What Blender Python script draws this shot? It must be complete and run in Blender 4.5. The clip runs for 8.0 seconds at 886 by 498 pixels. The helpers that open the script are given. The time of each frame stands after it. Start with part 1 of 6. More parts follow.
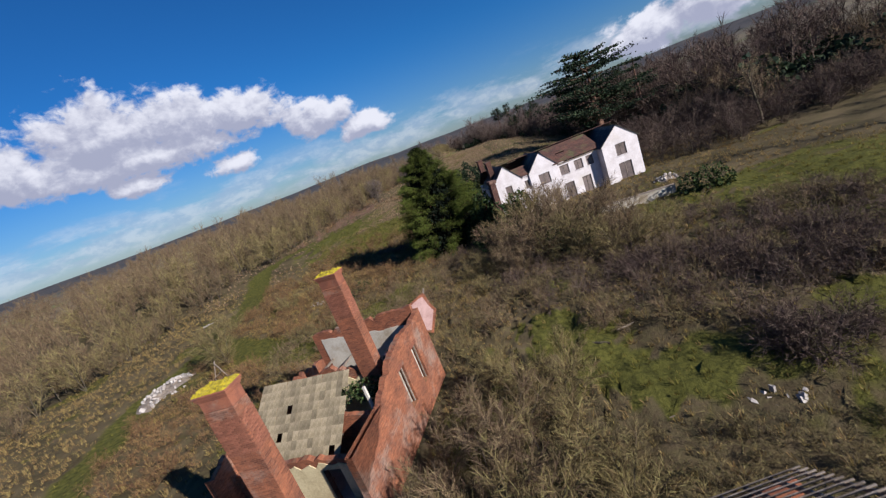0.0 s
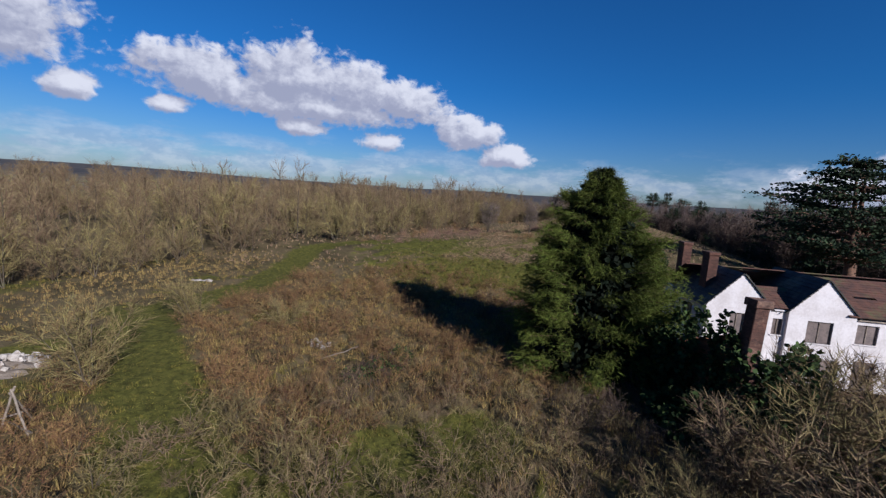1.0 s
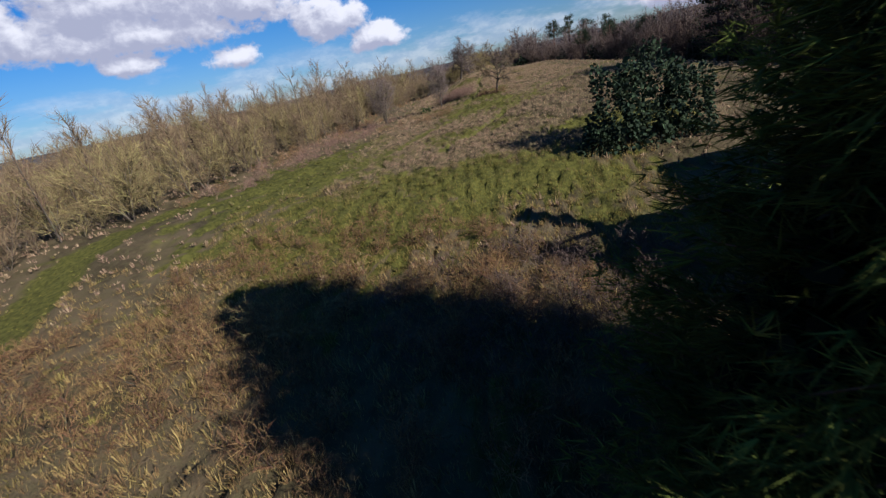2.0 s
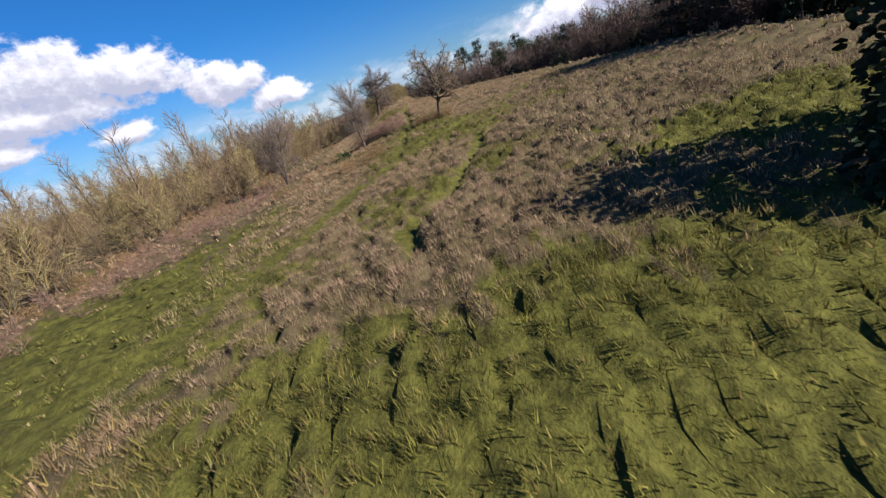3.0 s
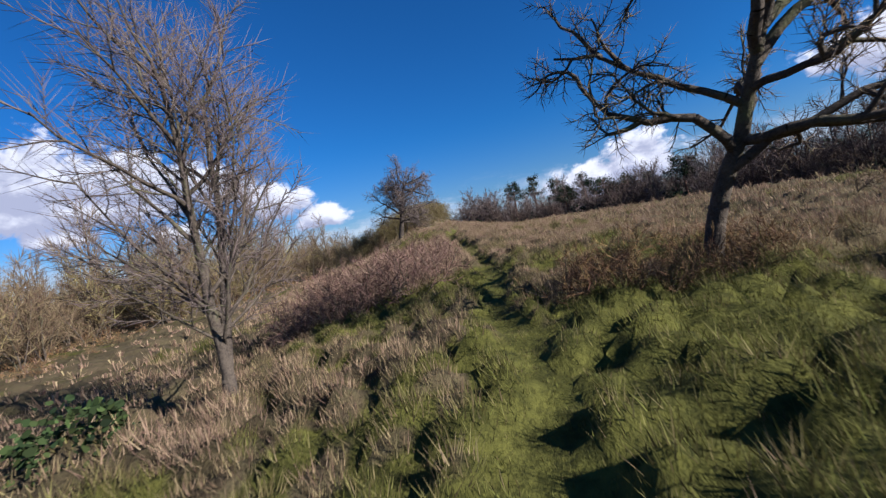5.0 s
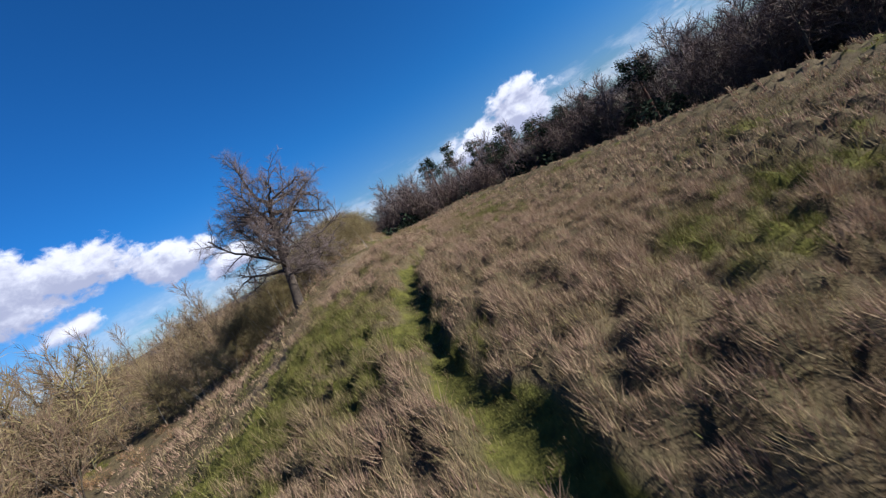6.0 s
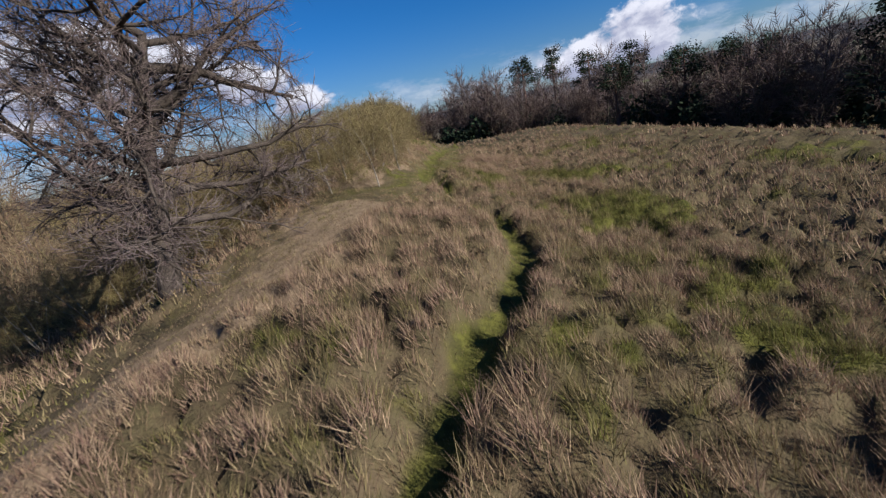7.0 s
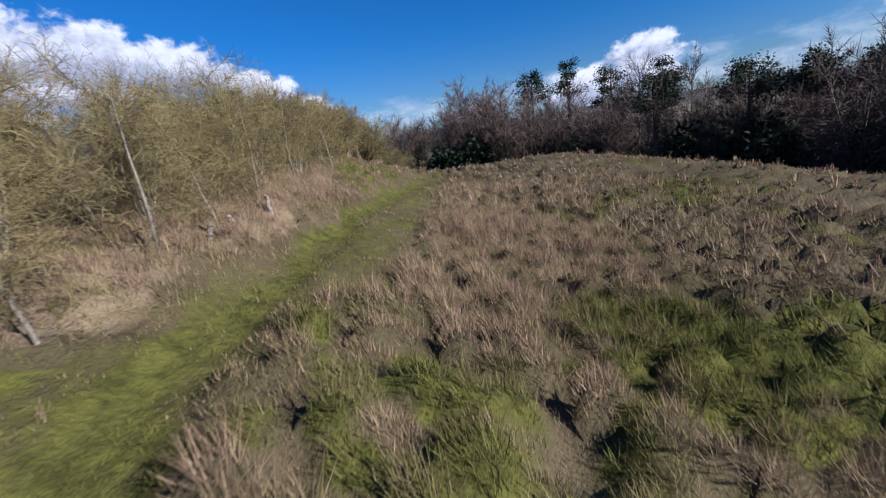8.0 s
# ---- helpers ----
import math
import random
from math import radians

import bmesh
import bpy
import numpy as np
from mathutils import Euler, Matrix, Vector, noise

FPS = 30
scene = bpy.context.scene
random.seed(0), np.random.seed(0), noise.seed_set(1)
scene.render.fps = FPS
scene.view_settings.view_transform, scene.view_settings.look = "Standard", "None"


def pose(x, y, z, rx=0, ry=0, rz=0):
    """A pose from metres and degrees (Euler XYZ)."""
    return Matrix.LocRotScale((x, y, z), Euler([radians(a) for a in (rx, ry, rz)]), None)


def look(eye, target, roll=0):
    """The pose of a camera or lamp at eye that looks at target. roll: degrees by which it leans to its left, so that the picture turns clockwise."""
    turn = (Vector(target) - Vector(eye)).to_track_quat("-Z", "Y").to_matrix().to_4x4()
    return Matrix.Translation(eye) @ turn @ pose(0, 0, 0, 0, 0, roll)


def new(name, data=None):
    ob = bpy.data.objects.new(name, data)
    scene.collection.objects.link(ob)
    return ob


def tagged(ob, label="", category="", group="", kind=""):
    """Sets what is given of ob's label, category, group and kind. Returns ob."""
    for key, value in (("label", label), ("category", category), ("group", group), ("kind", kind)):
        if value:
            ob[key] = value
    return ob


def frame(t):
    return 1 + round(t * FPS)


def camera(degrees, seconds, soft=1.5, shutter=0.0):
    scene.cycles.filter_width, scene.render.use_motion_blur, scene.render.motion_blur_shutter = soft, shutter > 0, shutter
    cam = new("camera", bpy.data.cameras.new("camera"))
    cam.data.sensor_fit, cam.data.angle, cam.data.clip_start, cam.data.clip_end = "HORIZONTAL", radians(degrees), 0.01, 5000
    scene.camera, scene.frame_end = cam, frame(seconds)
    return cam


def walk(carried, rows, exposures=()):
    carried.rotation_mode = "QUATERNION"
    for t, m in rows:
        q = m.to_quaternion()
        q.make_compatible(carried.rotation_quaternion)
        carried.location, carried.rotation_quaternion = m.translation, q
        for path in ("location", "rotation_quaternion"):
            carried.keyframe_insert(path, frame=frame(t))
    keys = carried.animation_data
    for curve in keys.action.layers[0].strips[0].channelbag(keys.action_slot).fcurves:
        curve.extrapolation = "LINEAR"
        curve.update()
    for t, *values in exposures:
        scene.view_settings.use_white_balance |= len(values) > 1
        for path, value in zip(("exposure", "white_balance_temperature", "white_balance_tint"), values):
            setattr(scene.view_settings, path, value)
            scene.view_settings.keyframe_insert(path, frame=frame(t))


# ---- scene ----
cam = camera(93.0, 8.0, soft=1.3, shutter=0.04)
PATH = [
    (0.0, -0.38, 5.52, 13.01, 8.04, -13.82, -21.20),
    (0.1, -1.02, 7.66, 12.71, 8.19, -13.11, -19.88),
    (0.2, -1.74, 9.77, 12.51, 8.36, -12.42, -18.72),
    (0.3, -2.53, 11.98, 12.35, 8.60, -11.64, -17.77),
    (0.4, -3.35, 14.33, 12.19, 8.89, -10.92, -16.91),
    (0.5, -4.18, 16.84, 11.99, 9.31, -10.34, -15.89),
    (0.6, -5.00, 19.49, 11.76, 10.20, -9.56, -14.06),
    (0.7, -5.77, 22.26, 11.51, 12.10, -8.82, -10.30),
    (0.8, -6.48, 25.10, 11.23, 14.97, -8.11, -4.68),
    (0.9, -7.13, 27.97, 10.95, 17.49, -7.63, 0.37),
    (1.0, -7.72, 30.83, 10.68, 19.09, -7.61, 3.87),
    (1.1, -8.24, 33.64, 10.42, 19.83, -8.38, 5.55),
    (1.2, -8.72, 36.38, 10.19, 19.97, -11.25, 5.19),
    (1.3, -9.17, 39.05, 9.96, 19.39, -15.68, 3.95),
    (1.4, -9.62, 41.65, 9.75, 18.78, -19.41, 3.03),
    (1.5, -10.08, 44.18, 9.55, 18.58, -20.96, 2.84),
    (1.6, -10.70, 46.81, 9.34, 18.53, -21.64, 1.72),
    (1.7, -11.51, 49.64, 9.11, 16.71, -21.63, -0.32),
    (1.8, -12.43, 52.53, 8.86, 13.87, -21.95, -5.17),
    (1.9, -13.36, 55.39, 8.60, 11.63, -22.33, -9.45),
    (2.0, -14.15, 58.06, 8.35, 9.66, -22.72, -12.93),
    (2.1, -14.80, 60.58, 8.14, 7.90, -22.98, -13.90),
    (2.2, -15.30, 63.04, 8.04, 6.16, -23.07, -13.64),
    (2.3, -15.83, 65.51, 7.87, 5.14, -23.07, -13.97),
    (2.4, -16.28, 67.95, 7.67, 4.17, -22.92, -14.51),
    (2.5, -16.66, 70.37, 7.44, 3.25, -22.62, -15.22),
    (2.6, -16.97, 72.77, 7.20, 2.38, -22.23, -16.06),
    (2.7, -17.24, 75.16, 6.95, 1.56, -21.77, -16.97),
    (2.8, -17.47, 77.56, 6.70, 0.77, -21.28, -17.93),
    (2.9, -17.66, 79.96, 6.46, 0.03, -20.79, -18.89),
    (3.0, -17.84, 82.37, 6.25, -0.69, -20.34, -19.81),
    (3.1, -18.01, 84.81, 6.06, -1.38, -19.96, -20.64),
    (3.2, -18.18, 87.28, 5.92, -2.05, -19.67, -21.34),
    (3.3, -18.36, 89.79, 5.82, -2.69, -19.53, -21.88),
    (3.4, -18.56, 92.34, 5.76, -4.12, -19.69, -23.24),
    (3.5, -18.74, 94.85, 5.68, -5.23, -19.27, -23.63),
    (3.6, -18.90, 97.33, 5.62, -5.86, -18.02, -22.56),
    (3.7, -19.05, 99.78, 5.56, -5.57, -16.66, -21.12),
    (3.8, -19.16, 102.22, 5.50, -4.83, -15.11, -18.64),
    (3.9, -19.23, 104.62, 5.44, -3.73, -13.80, -16.40),
    (4.0, -19.25, 106.99, 5.37, -2.81, -12.64, -14.88),
    (4.1, -19.23, 109.32, 5.29, -2.68, -10.67, -13.95),
    (4.2, -19.17, 111.61, 5.20, -3.15, -8.88, -13.95),
    (4.3, -19.08, 113.88, 5.10, -4.00, -7.54, -14.76),
    (4.4, -18.96, 116.13, 4.99, -5.03, -6.85, -16.16),
    (4.5, -18.82, 118.34, 4.86, -6.00, -6.92, -17.90),
    (4.6, -18.66, 120.51, 4.72, -6.30, -7.12, -19.38),
    (4.7, -18.49, 122.60, 4.60, -6.14, -7.23, -19.64),
    (4.8, -18.33, 124.56, 4.50, -5.12, -5.71, -17.14),
    (4.9, -18.14, 126.48, 4.43, -3.95, -3.82, -13.83),
    (5.0, -17.91, 128.53, 4.36, -3.21, -2.26, -11.49),
    (5.1, -17.62, 130.88, 4.28, -3.73, -1.45, -11.76),
    (5.2, -17.30, 133.53, 4.26, -4.76, -1.34, -13.62),
    (5.3, -17.04, 136.33, 4.36, -5.90, -1.34, -15.88),
    (5.4, -16.82, 139.12, 4.55, -7.07, -1.73, -18.41),
    (5.5, -16.62, 141.83, 4.83, -8.25, -2.43, -21.03),
    (5.6, -16.44, 144.48, 5.17, -9.36, -3.34, -23.58),
    (5.7, -16.28, 147.06, 5.55, -10.35, -4.34, -25.88),
    (5.8, -16.11, 149.59, 5.96, -11.16, -5.36, -27.76),
    (5.9, -15.93, 152.05, 6.37, -11.72, -6.33, -29.06),
    (6.0, -15.74, 154.43, 6.76, -11.95, -7.19, -29.62),
    (6.1, -15.51, 156.69, 7.13, -11.76, -7.90, -29.30),
    (6.2, -15.25, 158.82, 7.44, -11.00, -8.48, -27.94),
    (6.3, -14.95, 160.79, 7.69, -9.64, -8.89, -25.31),
    (6.4, -14.60, 162.59, 7.85, -8.04, -8.58, -20.93),
    (6.5, -14.21, 164.23, 7.95, -5.96, -8.63, -16.54),
    (6.6, -13.80, 165.71, 8.04, -3.93, -8.80, -14.24),
    (6.7, -13.37, 167.11, 8.09, -2.75, -9.85, -13.07),
    (6.8, -12.92, 168.49, 8.12, -2.07, -12.07, -12.57),
    (6.9, -12.45, 169.90, 8.11, -1.75, -14.87, -12.40),
    (7.0, -11.96, 171.42, 8.06, -1.60, -17.38, -12.30),
    (7.1, -11.46, 173.11, 7.95, -1.33, -17.88, -12.34),
    (7.2, -10.96, 174.92, 7.81, -1.10, -17.64, -12.16),
    (7.3, -10.48, 176.83, 7.66, -0.96, -17.04, -11.82),
    (7.4, -10.02, 178.79, 7.52, -0.93, -16.33, -11.46),
    (7.5, -9.60, 180.77, 7.41, -1.07, -15.78, -11.23),
    (7.6, -9.23, 182.73, 7.34, -1.75, -15.33, -11.02),
    (7.7, -8.91, 184.65, 7.31, -1.11, -15.24, -11.57),
    (7.8, -8.61, 186.57, 7.31, -2.02, -15.59, -12.00),
    (7.9, -8.33, 188.48, 7.30, -1.43, -15.69, -11.14),
    (8.0, -8.05, 190.40, 7.26, -2.59, -15.19, -8.81),
]
walk(cam, [(t, pose(x, y, z, 90 + pitch, 0, yaw) @ pose(0, 0, 0, 0, 0, roll)) for t, x, y, z, yaw, pitch, roll in PATH],
     [(t, stops, kelvin, 10) for t, stops, kelvin in ((0, 0.68, 6000), (0.5, 0.62, 5900), (1.0, 0.52, 5750), (1.5, 0.45, 5950), (2.0, 0.78, 5900), (3.5, 1.16, 6350), (4.5, 0.98, 5950), (5.0, 0.98, 5750),
                                                  (6.5, 0.95, 5750), (7.0, 0.76, 5950), (7.5, 0.76, 5700), (8.0, 0.88, 5500))])


# ---- sky, clouds and sun ----
SUN_AZ, SUN_EL = 124.0, 27.0     # degrees clockwise from +y, and above the horizon
world = bpy.data.worlds.new("sky")
scene.world = world
world.use_nodes = True


class Nodes:
    """Short hand for wiring node trees."""

    def __init__(self, tree):
        self.tree = tree

    def add(self, kind, **values):
        n = self.tree.nodes.new(kind)
        for key, value in values.items():
            setattr(n, key, value)
        return n

    def put(self, value, socket):
        if isinstance(value, (int, float, tuple, list)):
            socket.default_value = value
        elif value is not None:
            self.tree.links.new(value, socket)

    def math(self, op, a, b=None, c=None, clamp=False):
        n = self.add("ShaderNodeMath", operation=op, use_clamp=clamp)
        for value, socket in zip((a, b, c), n.inputs):
            self.put(value, socket)
        return n.outputs[0]

    def vec(self, op, a, b=None):
        n = self.add("ShaderNodeVectorMath", operation=op)
        for value, socket in zip((a, b), n.inputs):
            self.put(value, socket)
        return n.outputs["Value"] if op in ("LENGTH", "DOT_PRODUCT", "DISTANCE") else n.outputs[0]

    def noise(self, vector, scale, detail=4.0, rough=0.55, distortion=0.0):
        n = self.add("ShaderNodeTexNoise")
        self.put(vector, n.inputs["Vector"])
        for key, value in (("Scale", scale), ("Detail", detail), ("Roughness", rough), ("Distortion", distortion)):
            n.inputs[key].default_value = value
        return n.outputs["Fac"]

    def span(self, value, a, b, to_a=0.0, to_b=1.0, soft=True):
        n = self.add("ShaderNodeMapRange", interpolation_type="SMOOTHSTEP" if soft else "LINEAR")
        for v, socket in zip((value, a, b, to_a, to_b), n.inputs):
            self.put(v, socket)
        return n.outputs[0]

    def mix(self, fac, a, b, blend="MIX"):
        n = self.add("ShaderNodeMix", data_type="RGBA", blend_type=blend)
        self.put(fac, n.inputs[0])
        self.put(a, n.inputs[6])
        self.put(b, n.inputs[7])
        return n.outputs[2]


def make_sky():
    w = Nodes(world.node_tree)
    w.tree.nodes.clear()
    sky = w.add("ShaderNodeTexSky", sky_type="NISHITA", sun_disc=False, sun_elevation=radians(SUN_EL), sun_rotation=radians(SUN_AZ),
                altitude=100.0, air_density=1.0, dust_density=0.3, ozone_density=2.5)
    way = w.add("ShaderNodeTexCoord").outputs["Generated"]
    xyz = w.add("ShaderNodeSeparateXYZ")
    w.put(way, xyz.inputs[0])
    azim = w.math("MULTIPLY", w.math("ARCTAN2", xyz.outputs[0], xyz.outputs[1]), 57.296)
    elev = w.math("MULTIPLY", w.math("ARCSINE", xyz.outputs[2]), 57.296)
    at = w.add("ShaderNodeCombineXYZ")
    w.put(azim, at.inputs[0])
    w.put(elev, at.inputs[1])
    at = at.outputs[0]
    # cumulus: heaps of (azimuth, elevation, half width, half height)
    heaps = [(a - 2.0, e, rx * 0.9, ry) for a, e, rx, ry in CLOUDS]

    def pile(p):
        total = None
        for a, e, rx, ry in heaps:
            d = w.vec("LENGTH", w.vec("MULTIPLY", w.vec("SUBTRACT", p, (a, e, 0)), (1 / rx, 1 / ry, 0)))
            v = w.math("SUBTRACT", 1.0, d)
            total = v if total is None else w.math("SMOOTH_MAX", total, v, 0.2)
        return total

    def billows(p):
        coarse = w.noise(w.vec("MULTIPLY", p, (0.75, 1.15, 1)), 0.30, 3.0, 0.5, 0.3)
        fine = w.noise(w.vec("MULTIPLY", p, (0.9, 1.1, 1)), 0.95, 6.0, 0.62, 0.4)
        return w.math("ADD", w.math("MULTIPLY", w.math("SUBTRACT", coarse, 0.5), 1.9), w.math("MULTIPLY", w.math("SUBTRACT", fine, 0.5), 1.05))
    puff = billows(at)
    heap = pile(at)
    body = w.math("ADD", w.math("MULTIPLY_ADD", heap, 1.15, 0.14), puff)
    cover = w.span(body, 0.02, 0.50)
    # the side towards the sun and the crown are bright, the bases grey
    towards = w.vec("ADD", at, (0.7, 1.3, 0))
    slope = w.math("SUBTRACT", body, w.math("ADD", w.math("MULTIPLY_ADD", pile(towards), 1.15, 0.14), billows(towards)))
    lit = w.span(w.math("ADD", w.math("MULTIPLY", slope, 0.75), w.math("MULTIPLY", body, -0.16)), -0.34, 0.52)
    wisps = w.noise(w.vec("MULTIPLY", at, (0.45, 1.4, 1)), 0.26, 6.0, 0.6)
    low = w.math("MULTIPLY", w.span(elev, -0.5, 2.0), w.span(elev, 7.5, 2.5))
    bank = w.math("MULTIPLY", w.span(w.math("ADD", wisps, w.math("MULTIPLY", low, 0.2)), 0.56, 0.74), w.math("MULTIPLY", low, 0.5))
    cloud = w.mix(lit, (8.8, 8.9, 11.2, 1), (18.6, 18.0, 18.8, 1))
    far_cloud = w.mix(w.span(billows(w.vec("MULTIPLY", at, (1.6, 2.2, 1))), -0.3, 0.35), (9.2, 10.6, 13.6, 1), (15.5, 15.6, 16.6, 1))
    deep = w.mix(1.0, sky.outputs[0], w.mix(w.span(elev, -2, 14), (0.98, 1.20, 1.64, 1), (0.33, 1.06, 1.86, 1)), "MULTIPLY")
    colour = w.mix(bank, deep, far_cloud)
    colour = w.mix(cover, colour, cloud)
    back = w.add("ShaderNodeBackground")
    w.put(colour, back.inputs[0])
    back.inputs[1].default_value = 0.029
    out = w.add("ShaderNodeOutputWorld")
    w.put(back.outputs[0], out.inputs[0])


CLOUDS = [(-47.5, 11.6, 6.5, 3.2), (-38.5, 12.3, 7.0, 4.4), (-31, 12.0, 6.5, 4.2), (-23, 11.0, 6.0, 2.9), (-35, 9.6, 15.0, 2.4),
          (-14.5, 7.9, 5.4, 2.3), (-9.5, 5.3, 4.2, 1.7), (-36, 7.2, 4.0, 1.3), (-50, 7.7, 2.6, 1.1), (-65, 13.8, 9.5, 5.6), (-58.5, 8.2, 2.8, 1.4),
          (-26, 6.1, 3.6, 1.2), (25, 2.8, 6.0, 2.4), (32, 4.0, 5.0, 3.2), (54, 8.4, 7.0, 3.0), (-88, 12.0, 12.0, 5.0), (80, 14.0, 14.0, 5.0)]
make_sky()

sun = new("sun", bpy.data.lights.new("sun", "SUN"))
sun.data.energy, sun.data.angle, sun.data.color = 5.0, radians(0.5), (1.0, 0.93, 0.84)
a, e = radians(SUN_AZ), radians(SUN_EL)
to_sun = Vector((math.sin(a) * math.cos(e), math.cos(a) * math.cos(e), math.sin(e)))
sun.matrix_world = look((0, 0, 200), Vector((0, 0, 200)) - to_sun)



# ---- the lie of the land ----
def smooth01(v):
    v = np.clip(v, 0, 1)
    return v * v * (3 - 2 * v)


def ground_height(x, y):
    """A low garden by the houses, then a field with a spur running on ahead, falling away to the east; flat country far off."""
    x, y = np.asarray(x, float), np.asarray(y, float)
    garden = -1.3 - 0.6 * smooth01((x + 22) / 36)
    shelf = 0.9 - 2.5 * smooth01((x + 22) / 36)
    field = 1.38 + np.where(x < -22, 0.027, 0.054) * np.clip(x + 22, -14, 22)
    field = field + 5.0 * np.exp(-((x + 15.9) / 8.6) ** 2) * np.exp(-((y - 219) / np.where(y < 219, 57, 33)) ** 2)
    field = field - 0.23 * np.clip(x - 11.0, 0, 25) - 0.1 * np.clip(y - 242, 0, 40)
    k = smooth01((y - 78) / 45)
    bank = smooth01((y - 76) / 17)
    h = garden * (1 - bank) + (shelf * (1 - k) + field * k) * bank
    h = h - 0.035 * np.clip(-44 - x, 0, 120)
    far = smooth01((np.hypot(x, y - 100) - 260) / 500)
    return h * (1 - far) - 6 * far



# ---- materials ----
def material(name, base, dark, scale=3.0, rough=0.9, bump=0.3, fine=25.0, tint=0.0, metal=0.0, island=0.0, spec=0.2, stain=None):
    """A surface of two colours mixed at two scales, with fine relief. tint: how far objects differ; island: how far loose pieces differ."""
    m = bpy.data.materials.new(name)
    m.use_nodes = True
    w = Nodes(m.node_tree)
    bsdf = m.node_tree.nodes["Principled BSDF"]
    where = w.add("ShaderNodeTexCoord").outputs["Object"]
    big, small = w.noise(where, scale, 5.0, 0.6), w.noise(where, fine, 4.0, 0.65)
    fac = w.span(w.math("ADD", w.math("MULTIPLY", big, 0.6), w.math("MULTIPLY", small, 0.4)), 0.36, 0.64)
    colour = w.mix(fac, (*dark, 1), (*base, 1))
    if stain:
        colour = w.mix(w.span(w.noise(where, scale * 0.35, 6.0, 0.7), 0.5, 0.68), colour, (*stain, 1))
    if tint:
        r = w.add("ShaderNodeObjectInfo").outputs["Random"]
        hue = w.add("ShaderNodeHueSaturation")
        w.put(w.math("MULTIPLY_ADD", r, 2 * tint, 1 - tint), hue.inputs["Value"])
        w.put(colour, hue.inputs["Color"])
        colour = hue.outputs[0]
    if island:
        r = w.add("ShaderNodeNewGeometry").outputs["Random Per Island"]
        hue = w.add("ShaderNodeHueSaturation")
        w.put(w.math("MULTIPLY_ADD", r, 2 * island, 1 - island), hue.inputs["Value"])
        w.put(w.math("MULTIPLY_ADD", r, 0.05, 0.475), hue.inputs["Hue"])
        w.put(colour, hue.inputs["Color"])
        colour = hue.outputs[0]
    w.put(colour, bsdf.inputs["Base Color"])
    bsdf.inputs["Roughness"].default_value, bsdf.inputs["Metallic"].default_value = rough, metal
    bsdf.inputs["Specular IOR Level"].default_value = spec
    if bump:
        b = w.add("ShaderNodeBump")
        b.inputs["Strength"].default_value, b.inputs["Distance"].default_value = bump, 0.05
        w.put(small, b.inputs["Height"])
        w.put(b.outputs[0], bsdf.inputs["Normal"])
    return m


def leafy(name, low, high, through_light=0.25, island=0.35):
    """Leaves, needles and grass blades, mixed by the attribute 'tone' of each vertex."""
    m = bpy.data.materials.new(name)
    m.use_nodes = True
    w = Nodes(m.node_tree)
    bsdf = m.node_tree.nodes["Principled BSDF"]
    tone = w.add("ShaderNodeAttribute", attribute_name="tone").outputs["Fac"]
    r = w.add("ShaderNodeNewGeometry").outputs["Random Per Island"]
    colour = w.mix(tone, (*low, 1), (*high, 1))
    hue = w.add("ShaderNodeHueSaturation")
    w.put(w.math("MULTIPLY_ADD", r, 2 * island, 1 - island), hue.inputs["Value"])
    w.put(w.math("MULTIPLY_ADD", r, 0.04, 0.48), hue.inputs["Hue"])
    w.put(colour, hue.inputs["Color"])
    w.put(hue.outputs[0], bsdf.inputs["Base Color"])
    bsdf.inputs["Roughness"].default_value = 0.85
    bsdf.inputs["Specular IOR Level"].default_value = 0.15
    if through_light:
        t = w.add("ShaderNodeBsdfTranslucent")
        w.put(hue.outputs[0], t.inputs[0])
        s = w.add("ShaderNodeMixShader")
        s.inputs[0].default_value = through_light
        out = m.node_tree.nodes["Material Output"]
        w.put(bsdf.outputs[0], s.inputs[1])
        w.put(t.outputs[0], s.inputs[2])
        w.put(s.outputs[0], out.inputs[0])
    return m


BRICK = material("red_brick", (0.262, 0.096, 0.054), (0.150, 0.060, 0.042), 2.0, 0.92, 0.4, 30, tint=0.25, stain=(0.22, 0.14, 0.10))


